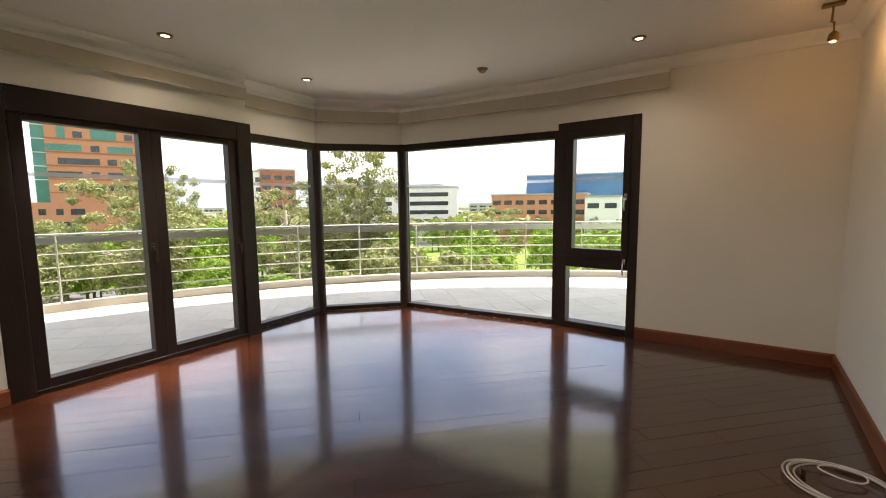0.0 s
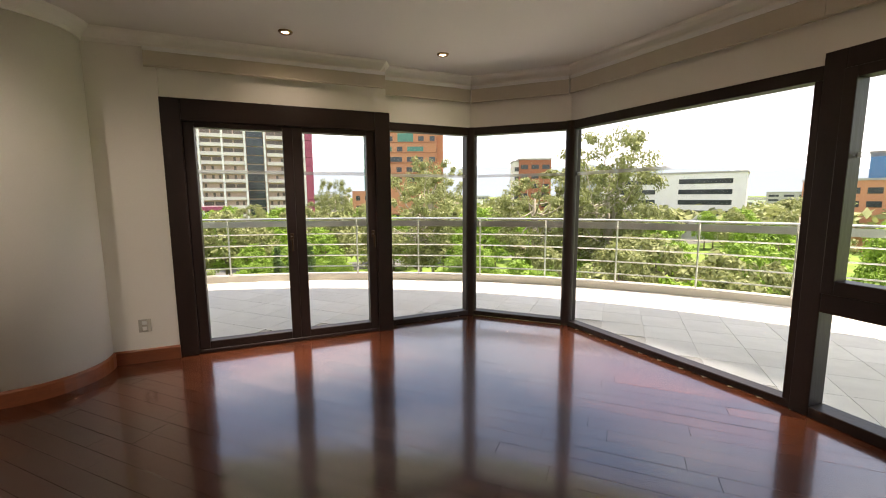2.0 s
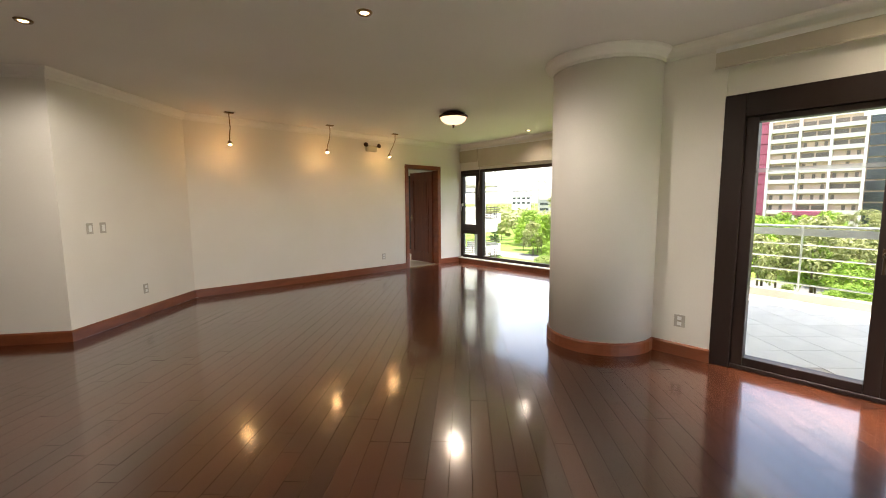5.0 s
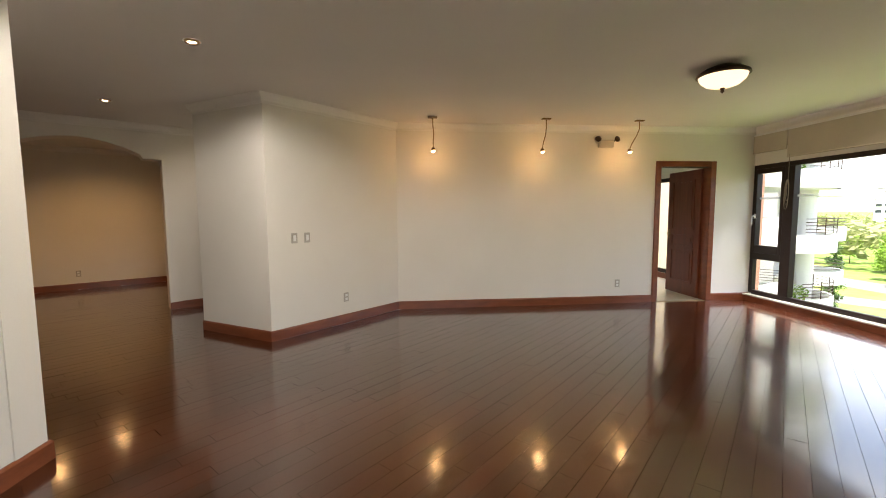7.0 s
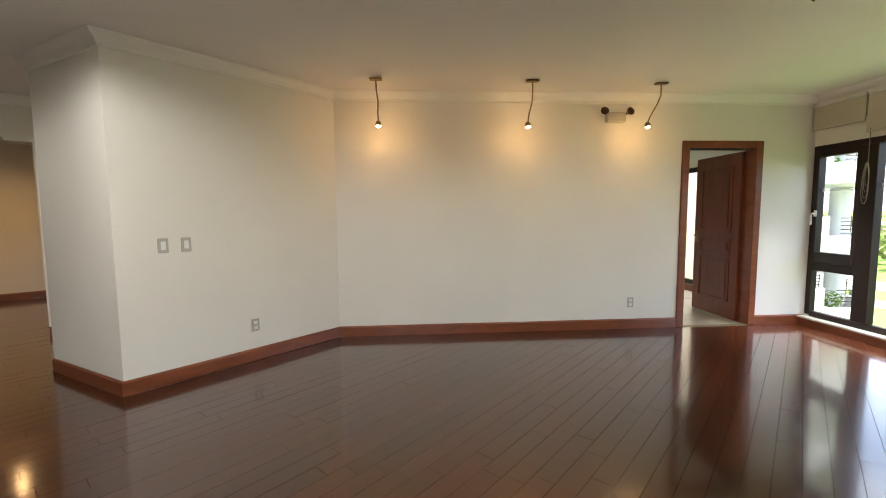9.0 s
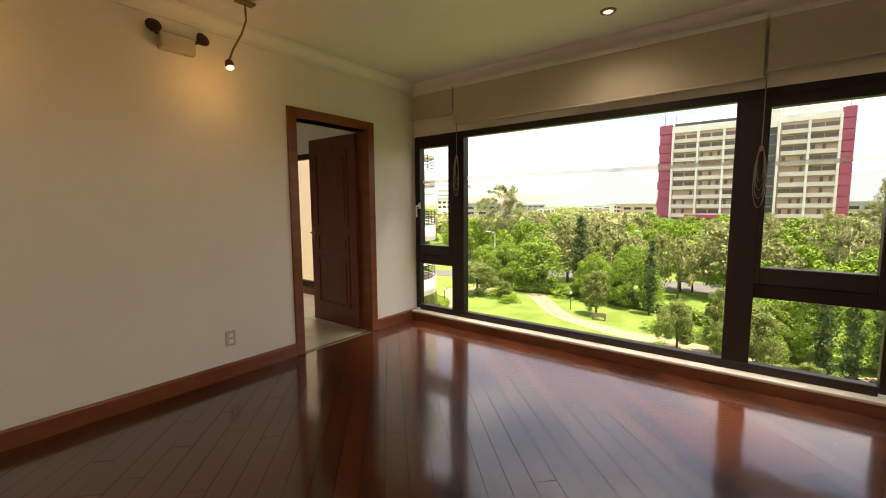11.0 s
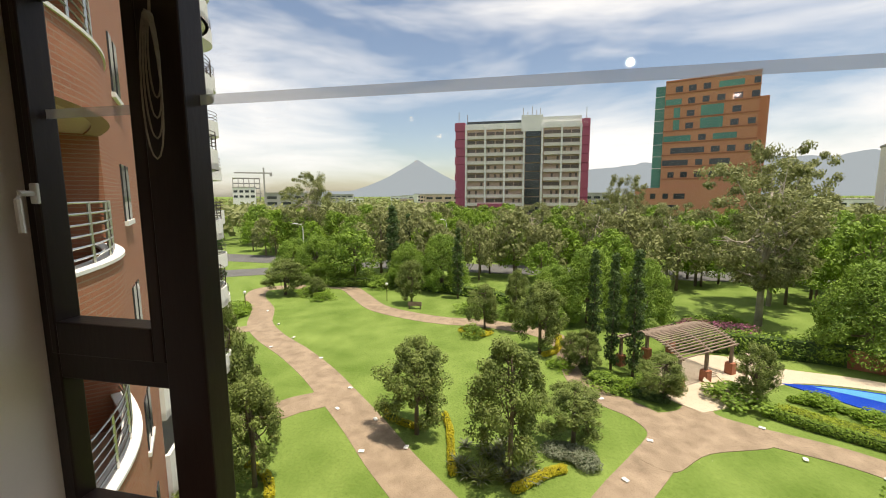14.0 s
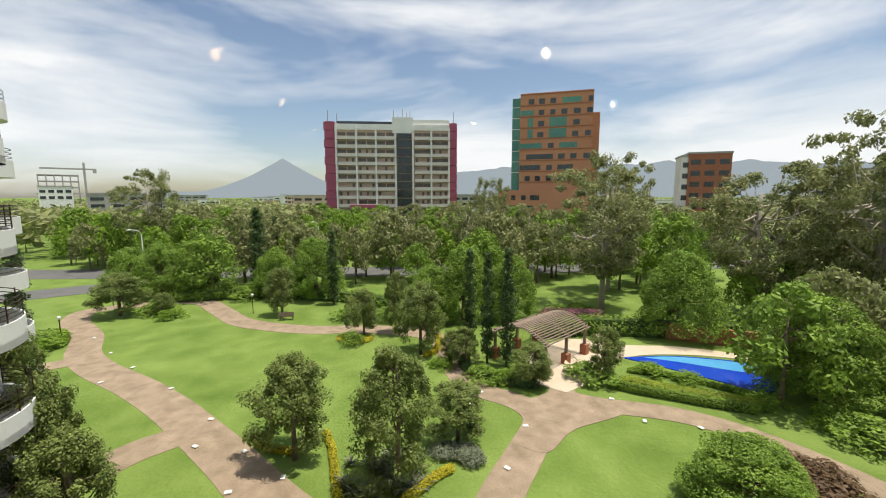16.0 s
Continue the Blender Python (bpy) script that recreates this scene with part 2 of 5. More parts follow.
# ---- plan ----
H = 2.68
BASE_Z, G = 0.115, -12.0
S_W = (-2.08, -3.82)
V4, V3, V2, V1 = (-0.577, -3.80), (0.25, -3.845), (2.27, -3.64), (3.03, -2.87)
V0, B0, B1 = (2.99, -1.86), (2.86, -1.86), (2.86, 0.035)
COL, COL_R = (2.76, 1.0), 0.49
XW = 5.72
C2, C1, C0 = (0.17, 6.0), (-1.21, 4.59), (-2.2, 5.2)
PIER_A, PIER_B = (-2.79, 6.66), (-3.22, 6.39)
ARCH_L = (-5.0, 5.21)


def wall(name, p, q, holes=(), thick=0.2, z1=H + 0.1, label="", material=None, z0=-0.02):
    """A wall whose room face runs from p to q with the room on the left; holes are (from, to, low, high)."""
    m, length = seg(p, q)
    bm, s = nbm(), 0.0
    for a, b, lo, hi in sorted(holes):
        if a > s + 1e-4:
            box(bm, s, a, -thick, 0, z0, z1, m)
        if lo > z0 + 1e-3:
            box(bm, a, b, -thick, 0, z0, lo, m)
        if hi < z1 - 1e-3:
            box(bm, a, b, -thick, 0, hi, z1, m)
        s = b
    if s < length - 1e-4:
        box(bm, s, length, -thick, 0, z0, z1, m)
    return tagged(link_mesh(name, bm, material or M_WALL), label or "plain cream painted wall of the room", "wall", kind="structure")


wall("wall_south", S_W, V4)
wall("wall_south_header", V4, V3, [(0, 0.829, -0.02, 2.215)])
wall("wall_bay_header_1", V3, V2, [(0, 2.031, -0.02, 2.15)])
wall("wall_bay_header_2", V2, V1, [(0, 1.083, -0.02, 2.15)])
wall("wall_bay_header_3", V1, (V0[0], V0[1]), [(0, 1.011, -0.02, 2.15)])
wall("wall_east_header", B0, B1, [(0, 1.896, -0.02, 2.215)], thick=0.22)
wall("wall_east", (2.84, 0.035), (2.84, 0.75), thick=0.2)
wall("wall_return", (3.0, 1.36), (XW, 1.36))
WY0, WY1 = 2.05, 5.995
wall("wall_window", (XW, 1.36), (XW, 6.0), [(WY0 - 1.36, 4.639, 0.10, 2.11)], thick=0.09)
wall("wall_north", (XW + 0.09, 6.0), C2, [(0.813, 1.633, -0.02, 2.09)], thick=0.16)
wall("wall_diagonal", C2, C1, thick=0.16)
wall("wall_hall_return", C1, C0, thick=0.16)
wall("wall_hall_back", C0, (-1.75, 7.35), thick=0.16)
wall("wall_hall_recess", (-1.75, 7.35), PIER_A, thick=0.16)
wall("wall_west", (-1.80, 2.43), S_W, thick=0.2)
wall("wall_west_return", (-5.6, 2.43), (-1.80, 2.43), thick=0.2)
wall("wall_dining_back", (-4.0, 9.74), (-8.6, 6.59), thick=0.2)
wall("wall_dining_east", PIER_A, (-4.0, 9.74), thick=0.1)
wall("wall_dining_west", (-8.6, 6.59), (-5.6, 2.43), thick=0.2)
# arch wall, with a shallow curved head between two flat shoulders
am, al = seg(PIER_A, (-5.6, 4.76))
bm = nbm()
o0 = math.hypot(PIER_B[0] - PIER_A[0], PIER_B[1] - PIER_A[1])
o1 = al - 1.0
box(bm, 0, o0, -0.28, 0, -0.02, H + 0.1, am)
box(bm, o1, al, -0.28, 0, -0.02, H + 0.1, am)


def head(f):
    g = (f - 0.12) / 0.76
    return 2.2 if g <= 0 or g >= 1 else 2.235 + 0.20 * math.sin(math.pi * g) ** 0.8


K = 60
for i in range(K):
    f0, f1 = i / K, (i + 1) / K
    xa, xb, za, zb = o0 + (o1 - o0) * f0, o0 + (o1 - o0) * f1, head(f0 + 1e-4), head(f1 - 1e-4)
    vs = [bm.verts.new(am @ Vector(v)) for v in ((xa, 0, za), (xb, 0, zb), (xb, 0, H + 0.1), (xa, 0, H + 0.1), (xa, -0.28, za), (xb, -0.28, zb), (xb, -0.28, H + 0.1), (xa, -0.28, H + 0.1))]
    for q in ((3, 2, 1, 0), (4, 5, 6, 7), (0, 1, 5, 4), (1, 2, 6, 5), (4, 7, 3, 0)):
        bm.faces.new([vs[k] for k in q])
bmesh.ops.remove_doubles(bm, verts=bm.verts, dist=1e-4)
bmesh.ops.recalc_face_normals(bm, faces=bm.faces)
tagged(link_mesh("wall_arch", bm, M_WALL), "cream wall with a wide shallow arched opening", "wall", kind="structure")
tagged(link_mesh("column", lathe([(COL_R, -0.02), (COL_R, H + 0.1)], 64, Matrix.Translation((*COL, 0))), M_WALL, True), "thick round cream painted column beside the terrace door", "column", kind="structure")
colob = bpy.data.objects["column"]

# ceiling and slabs
ROOM = [S_W, V4, V3, V2, V1, V0, (2.95, 1.36), (XW, 1.36), (XW, 6.0), C2, C1, C0, (-1.75, 7.35), PIER_A, (-4.0, 9.74), (-8.6, 6.59), (-5.6, 2.43), (-1.80, 2.43)]
tagged(link_mesh("ceiling", prism(ROOM, H, H + 0.09), M_CEIL), "flat white painted ceiling with recessed lights", "ceiling", kind="structure")
tagged(link_mesh("floor", prism(ROOM, -0.12, -0.008), M_GAP), "dark glossy diagonal wood plank floor", "floor", kind="structure")

# Unseen storeys above the ceiling, added as a mass that blocks the sun.
tagged(link_mesh("wall_upper_storeys", prism(ROOM, H + 0.101, 7), M_STUCCO), "unseen upper storeys of the building, added to block the sun", "wall", kind="structure")

# skirting and crown
BB = [(0, 0), (0.018, 0), (0.018, BASE_Z - 0.015), (0.010, BASE_Z), (0, BASE_Z)]
CR = [(0, H - 0.10), (0.014, H - 0.10), (0.018, H - 0.075), (0.045, H - 0.045), (0.075, H - 0.022), (0.085, H - 0.001), (0, H - 0.001)]
arcc = [(COL[0] + COL_R * math.cos(radians(a)), COL[1] + COL_R * math.sin(radians(a))) for a in range(-68, -300, -8)]
arc_in = [(x, y) for x, y in arcc]
runs = [[S_W, V4], [(2.84, 0.035), (2.84, 0.53)], [(3.1, 1.36), (XW, 1.36), (XW, 2.0)], [(XW, 6.0), (5.075, 6.0)], [(4.1, 6.0), C2, C1, C0], [C0, (-1.75, 7.35), PIER_A, PIER_B], [(-5.6, 2.43), (-1.80, 2.43), S_W], [(-4.0, 9.74), (-8.6, 6.59)]]
for i, r in enumerate(runs):
    tagged(link_mesh(f"baseboard_{i + 1}", sweep(r, BB), M_BASE), "polished mahogany skirting board along the wall", "baseboard", kind="structure")
PIER_L = tuple((am @ Vector((o1, 0, 0))).xy)
tagged(link_mesh("baseboard_arch", sweep([PIER_L, (-5.6, 4.76)], BB), M_BASE), "mahogany skirting board along the arch pier", "baseboard", kind="structure")
tagged(link_mesh("baseboard_column", sweep(arc_in, BB), M_BASE), "curved mahogany skirting board round the column", "baseboard", kind="structure")
cr_runs = [[(-1.80, 2.43), S_W, V4, V3, V2, V1, V0, (2.86, -1.8), (2.84, 0.6)], arc_in, [(3.1, 1.36), (XW, 1.36), (XW, 6.0), C2, C1, C0], [C0, (-1.75, 7.35), PIER_A, (-5.6, 4.76)], [(-5.6, 2.43), (-1.80, 2.43)], [(-4.0, 9.74), (-8.6, 6.59)]]
for i, r in enumerate(cr_runs):
    tagged(link_mesh(f"trim_crown_{i + 1}", sweep(r, CR), M_CROWN), "white plaster crown moulding under the ceiling", "crown moulding", kind="structure")


# ---- windows ----
def pane(parent, m, x0, x1, z0, z1, y=-0.06):
    g = part("pane", boxes((x0, x1, y - 0.004, y + 0.004, z0, z1), m=m), M_GLASS, parent)
    g.visible_shadow = False
    return g


def band(parent, m, x0, x1, z=1.615, y=-0.06):
    part("frosted_band", boxes((x0, x1, y + 0.0055, y + 0.0065, z - 0.016, z + 0.016), m=m), M_TAPE, parent, "translucent frosted strip across the glass").visible_shadow = False


def handle(parent, m, x, z, flip=1, material=None):
    bm = boxes((x - 0.016, x + 0.016, 0.0, 0.012, z - 0.035, z + 0.035), m=m, bevel=0.004)
    tube([m @ Vector((x, 0.01, z)), m @ Vector((x, 0.05, z)), m @ Vector((x, 0.058, z - 0.02)), m @ Vector((x, 0.056, z - 0.13))], 0.010, 8, bm)
    part("handle", bm, material or M_CHROME, parent, "small metal window handle")


def member(parent, m, *bs, name="window_frame", bevel=0.006):
    for b in bs:
        part(name, boxes(b, m=m, bevel=bevel), M_FRAME, parent)


def window(name, label):
    return thing(name, label, "window", kind="structure")


# south casement
m, L = seg(V4, V3)
w = window("window_1", "dark wood casement window with a fixed pane below")
member(w, m, (0, 0.085, -0.13, 0.012, 0, 2.215), (L - 0.11, L, -0.13, 0.012, 0, 2.215), (0.085, L - 0.11, -0.13, 0.012, 2.10, 2.215), (0.085, L - 0.11, -0.13, 0.012, 0, 0.07), (0.085, L - 0.11, -0.13, 0.012, 0.68, 0.80))
member(w, m, (0.085, 0.15, -0.09, 0.03, 0.80, 2.10), (L - 0.175, L - 0.11, -0.09, 0.03, 0.80, 2.10), (0.15, L - 0.175, -0.09, 0.03, 0.80, 0.885), (0.15, L - 0.175, -0.09, 0.03, 2.04, 2.10), name="sash")
pane(w, m, 0.14, L - 0.165, 0.88, 2.05)
pane(w, m, 0.08, L - 0.105, 0.06, 0.69)
band(w, m, 0.15, L - 0.175)
handle(w, m @ Matrix.Translation((0, 0.03, 0)), 0.118, 1.42)
handle(w, m @ Matrix.Translation((0, 0.012, 0)), 0.12, 0.77)
# bay panes
for i, (p, q) in enumerate(((V3, V2), (V2, V1), (V1, V0))):
    m, L = seg(p, q)
    w = window(f"window_{i + 2}", "tall fixed bay window pane in a dark wood frame")
    member(w, m, (0, L, -0.11, 0.0, 2.065, 2.15), (0, L, -0.11, 0.0, 0, 0.055))
    member(w, m, (0.0, 0.045, -0.11, 0.0, 0.055, 2.065), (L - 0.045, L, -0.11, 0.0, 0.055, 2.065))
    pane(w, m, 0.04, L - 0.04, 0.05, 2.07)
    band(w, m, 0.045, L - 0.045)
for i, v in enumerate((V2, V1)):
    part("mullion", lathe([(0.062, 0.0), (0.062, 2.15)], 20, Matrix.Translation((v[0] + 0.03 * (1 if i else 0.4), v[1] - 0.03, 0))), M_FRAME, bpy.data.objects["window_3"])
# terrace door, two glazed leaves in a deep surround
m, L = seg(B0, B1)
w = thing("door_1", "dark wood terrace door with two glazed leaves, closed", "door", kind="structure")
member(w, m, (-0.03, 0.12, -0.14, 0.025, 0, 2.21), (L - 0.14, L + 0.005, -0.14, 0.025, 0, 2.21), (0.12, L - 0.14, -0.14, 0.025, 2.03, 2.21), (0.12, L - 0.14, -0.14, 0.01, 0, 0.035), name="door_frame")
for a, b in ((0.12, 0.885), (0.885, L - 0.14)):
    member(w, m, (a, a + 0.085, -0.10, 0.0, 0.035, 2.03), (b - 0.085, b, -0.10, 0.0, 0.035, 2.03), (a + 0.085, b - 0.085, -0.10, 0.0, 1.985, 2.03), (a + 0.085, b - 0.085, -0.10, 0.0, 0.035, 0.105), name="leaf_frame")
    pane(w, m, a + 0.08, b - 0.08, 0.10, 1.99)
    band(w, m, a + 0.085, b - 0.085)
handle(w, m, 0.16, 1.02, material=M_BRONZE)
handle(w, m, 0.93, 1.02, material=M_BRONZE)

# the wide garden window
m, L = seg((XW, WY0), (XW, WY1))
w = window("window_5", "wide dark wood window with two casements and a large fixed pane")
w5 = w
c1, c2, c3, c4 = 0.76, 0.905, L - 0.70, L - 0.545
member(w, m, (0, 0.075, -0.075, 0.0, 0.125, 2.11), (L - 0.06, L, -0.075, 0.0, 0.125, 2.11), (0.075, L - 0.06, -0.075, 0.0, 2.045, 2.11), (0.075, L - 0.06, -0.075, 0.0, 0.105, 0.17), (c1 - 0.02, c2, -0.075, 0.02, 0.17, 2.045), (c3, c4, -0.075, 0.02, 0.17, 2.045))
for a, b in ((0.075, c1 - 0.02), (c4, L - 0.06)):
    member(w, m, (a, b, -0.075, 0.0, 0.66, 0.76))
    member(w, m, (a, a + 0.05, -0.07, 0.02, 0.76, 2.045), (b - 0.03, b, -0.07, 0.02, 0.76, 2.045), (a + 0.05, b - 0.03, -0.07, 0.02, 0.76, 0.88), (a + 0.05, b - 0.03, -0.07, 0.02, 1.975, 2.045), name="sash")
    pane(w, m, a + 0.045, b - 0.025, 0.87, 1.98, -0.04)
    pane(w, m, a - 0.005, b + 0.005, 0.165, 0.67, -0.06)
    band(w, m, a + 0.05, b - 0.03, 1.60, -0.04)
pane(w, m, c2 - 0.005, c3 + 0.005, 0.165, 2.05, -0.05)
band(w, m, c2, c3, 1.62, -0.05)
handle(w, m @ Matrix.Translation((0, 0.02, 0)), L - 0.085, 1.33, material=M_WHITE)
handle(w, m @ Matrix.Translation((0, 0.02, 0)), 0.10, 1.33, material=M_WHITE)
part("window_sill", boxes((0.0, L, 0.0, 0.10, 0.085, 0.108), m=m, bevel=0.006), M_SILL, w, "pale stone sill")
part("apron", boxes((0.0, L, 0.0, 0.08, -0.005, 0.085), m=m, bevel=0.003), M_BASE, w, "mahogany board under the sill")


# ---- roman blinds drawn up over the windows ----
def blind(label, p, q, z0, z1, depth=0.06, cut=(0, 0)):
    m, L = seg(p, q)
    t = thing("roman_blind", label, "blind", "blinds drawn up over the windows", m=m)
    n = 3
    for k in range(n):
        f = k / n
        bm = nbm()
        lo, hi = z0 + (z1 - z0) * f * 0.55, z1
        prof = [(0.004 + 0.016 * (n - k), hi), (0.004 + 0.016 * (n - k), lo + 0.02), (0.010 + 0.016 * (n - k), lo + 0.008), (0.004 + 0.016 * (n - k), lo), (-0.008 + 0.016 * (n - k), lo + 0.012), (-0.008 + 0.016 * (n - k), hi)]
        sweep([(cut[0] + 0.003 * k, 0), (L - cut[1] - 0.003 * k, 0)], prof, bm)
        part("fold", bm, M_BLIND, t)
    part("headrail", boxes((cut[0], L - cut[1], 0.0, 0.062, z1, z1 + 0.03), bevel=0.003), M_WHITE, t, "white headrail")
    return t


blind("cream roman blind drawn up above the casement window", (-0.80, -3.79), (0.25, -3.845), 2.40, 2.545)
blind("long cream roman blind drawn up above the bay window", V3, V2, 2.40, 2.545, cut=(0.01, 0.03))
blind("short cream roman blind drawn up above the angled pane", V2, V1, 2.40, 2.545, cut=(0.03, 0.03))
blind("short cream roman blind drawn up above the bay pane", V1, V0, 2.40, 2.545, cut=(0.03, 0.0))
blind("long cream roman blind drawn up above the terrace door", (2.84, -1.84), (2.84, 0.11), 2.42, 2.545)
blind("cream roman blind drawn up above the side casement", (XW, 5.42), (XW, 5.98), 2.28, 2.545)
blind("wide cream roman blind drawn up above the large pane", (XW, 2.82), (XW, 5.40), 2.16, 2.545, cut=(0.0, 0.0))
blind("cream roman blind drawn up above the far casement", (XW, 2.06), (XW, 2.80), 2.2, 2.545)
for y, z, s in ((5.36, 1.63, 1.0), (2.80, 1.50, 1.0)):
    t = thing("blind_cord", "knotted beige pull cord hanging beside the blind", "cord", "blind cords")
    x = XW - 0.05
    part("cord", tube([(x, y, 2.2), (x, y, z + 0.25), (x, y + 0.004, z + 0.2)], 0.004, 6), M_CORD, t)
    for k in range(4):
        w2, h2 = 0.022 + 0.006 * k, 0.24 + 0.06 * k
        part("loop", tube([(x - 0.006 * k, y + w2 * math.sin(a) * (0.5 + 0.5 * math.sin(a / 2)), z + 0.22 - h2 * (0.5 - 0.5 * math.cos(a))) for a in [2 * math.pi * i / 20 for i in range(20)]], 0.0026, 6, close=True), M_CORD, t)
    part("knot", lathe([(0.004, -0.02), (0.013, -0.012), (0.015, 0.0), (0.012, 0.014), (0.004, 0.02)], 12, Matrix.Translation((x - 0.008, y, z + 0.2))), M_CORD, t, smooth=True)

# ---- the mahogany door and its room ----
m, L = seg((5.077, 6.0), (4.097, 6.0))
d = thing("door_2", "mahogany panel door standing wide open into a tiled room", "door", kind="structure")
for b in ((0, 0.085, -0.17, 0.022, 0, 2.175), (L - 0.085, L, -0.17, 0.022, 0, 2.175), (0.085, L - 0.085, -0.17, 0.022, 2.09, 2.175)):
    part("door_frame", boxes(b, m=m, bevel=0.008), M_BASE, d)
lm = Matrix.Translation((4.985, 6.14, 0)) @ Matrix.Rotation(radians(90), 4, "Z")
part("leaf", boxes((0.0, 0.79, 0.0, 0.035, 0.012, 2.075), m=lm, bevel=0.003), M_DOOR, d)
for z0, z1 in ((0.22, 0.78), (0.82, 1.02), (1.1, 1.92)):
    for yy in (-0.012, 0.036):
        bm = nbm()
        for b in ((0.12, 0.67, yy, yy + 0.011, z0, z0 + 0.025), (0.12, 0.67, yy, yy + 0.011, z1 - 0.025, z1), (0.12, 0.145, yy, yy + 0.011, z0 + 0.025, z1 - 0.025), (0.645, 0.67, yy, yy + 0.011, z0 + 0.025, z1 - 0.025)):
            box(bm, *b, m=lm)
        box(bm, 0.18, 0.61, yy, yy + 0.008, z0 + 0.06, z1 - 0.06, m=lm)
        part("panel_moulding", bm, M_DOOR, d)
bm = boxes((0.715, 0.755, 0.035, 0.045, 0.95, 1.10), m=lm, bevel=0.004)
tube([lm @ Vector(v) for v in ((0.735, 0.04, 1.03), (0.735, 0.085, 1.03), (0.62, 0.09, 1.03))], 0.009, 8, bm)
part("door_handle", bm, M_BRASS, d, "brass lever handle")
part("door_stop", boxes((0.005, 0.05, -0.06, 0.0, 0.012, 0.10), (0.0, 0.3, -0.012, 0.0, 0.02, 0.06), m=lm, bevel=0.004), M_CHROME, d, "chrome floor stop and kick strip")
tagged(link_mesh("threshold", boxes((4.18, 4.995, 5.99, 6.03, -0.01, 0.008), bevel=0.003), M_BRASS), "thin metal threshold strip in the doorway", "threshold", kind="structure")
TR = [(3.2, 6.0), (5.79, 6.0), (5.79, 9.0), (3.2, 9.0)]
tagged(link_mesh("floor_side_room", prism(TR, -0.12, -0.006), M_GROUT), "beige tiled floor of the side room", "floor", kind="structure")
tagged(link_mesh("ceiling_side_room", prism([(3.0, 6.16), (5.81, 6.16), (5.81, 9.2), (3.0, 9.2)], H - 0.1, H), M_CEIL), "white ceiling of the side room", "ceiling", kind="structure")
wall("wall_side_room_back", (5.75, 9.0), (3.2, 9.0))
wall("wall_side_room_east", (5.75, 6.165), (5.75, 9.0), [(1.155, 2.455, 0.12, 2.1)], z1=H, thick=0.06)
wall("wall_side_room_west", (3.2, 9.0), (3.2, 6.17))
tagged(link_mesh("baseboard_side_room", sweep([(5.75, 6.2), (5.75, 9.0), (3.2, 9.0)], BB), M_BASE), "mahogany skirting in the side room", "baseboard", kind="structure")
m, L = seg((5.75, 7.32), (5.75, 8.62))
w = window("window_6", "dark wood casement window in the side room")
member(w, m, (0, 0.08, -0.06, 0.012, 0.12, 2.1), (L - 0.08, L, -0.06, 0.012, 0.12, 2.1), (0.08, L - 0.08, -0.06, 0.012, 2.02, 2.1), (0.08, L - 0.08, -0.06, 0.012, 0.12, 0.2), (0.6, 0.72, -0.06, 0.012, 0.2, 2.02))
pane(w, m, 0.07, L - 0.07, 0.19, 2.03, -0.03)
handle(w, m, L - 0.04, 1.25, material=M_WHITE)
for i in range(6):
    for j in range(6):
        x, y = 3.22 + 0.42 * i, 6.035 + 0.495 * j
        bm = boxes((x, x + 0.414, y, y + 0.489, -0.0055, 0.0), bevel=0)
        part("tile", bm, M_TILE, bpy.data.objects["floor_side_room"])

# ---- ceiling lights ----
def lamp(kind, name, m, watts, color, size=0.03, spot=None, blend=0.6):
    li = bpy.data.lights.new(name, kind)
    li.energy, li.color = watts, color
    li.shadow_soft_size = size
    if spot:
        li.spot_size, li.spot_blend = radians(spot), blend
    ob = new(name, li)
    ob.matrix_basis = m
    return ob


WARM = (1.0, 0.54, 0.20)


def downlight(x, y, on=True, watts=None, color=(1.0, 0.88, 0.74), cone=150, blend=1.0, size=0.05):
    t = thing("downlight", "small round brass recessed ceiling spotlight" + (", lit" if on else ", tilted and unlit"), "ceiling light", "recessed ceiling spotlights", m=pose(x, y, H))
    part("ring", lathe([(0.030, -0.001), (0.033, -0.012), (0.048, -0.012), (0.056, -0.002), (0.056, 0.001)], 28), M_BRASS, t, smooth=True)
    if on:
        part("lens", lathe([(0.030, -0.004), (0.024, -0.008), (0.001, -0.010)], 20), M_LAMP, t, smooth=True)
        lamp("SPOT", "downlight_bulb", pose(x, y, H - 0.03), watts or DL_W, color, size, cone, blend)
    else:
        part("eyeball", lathe([(0.040, -0.002), (0.036, -0.025), (0.026, -0.034), (0.022, -0.028)], 20, pose(0, 0, 0, 18, 0, 30)), M_BRASS, t, smooth=True)


DL_W, PEND_W, BOWL_W = 21, 0.75, 7
for x, y, wt in ((2.416, -2.29, 5), (2.379, -0.941, 5), (-0.63, -3.12, 6), (-3.01, 4.98, 3.5), (-2.39, 6.07, 3.5), (5.2, 3.71, 7)):
    downlight(x, y, True, wt)
for x, y, wt in ((-1.27, 3.27, 18), (0.47, 1.59, 26)):
    downlight(x, y, True, wt, (1.0, 0.92, 0.82), 172, 0.35, 0.05)
for x, y in ((-5.2, 6.7), (-4.9, 7.7)):
    downlight(x, y, True, 10, (1.0, 0.54, 0.19))
downlight(0.76, -3.06, False)


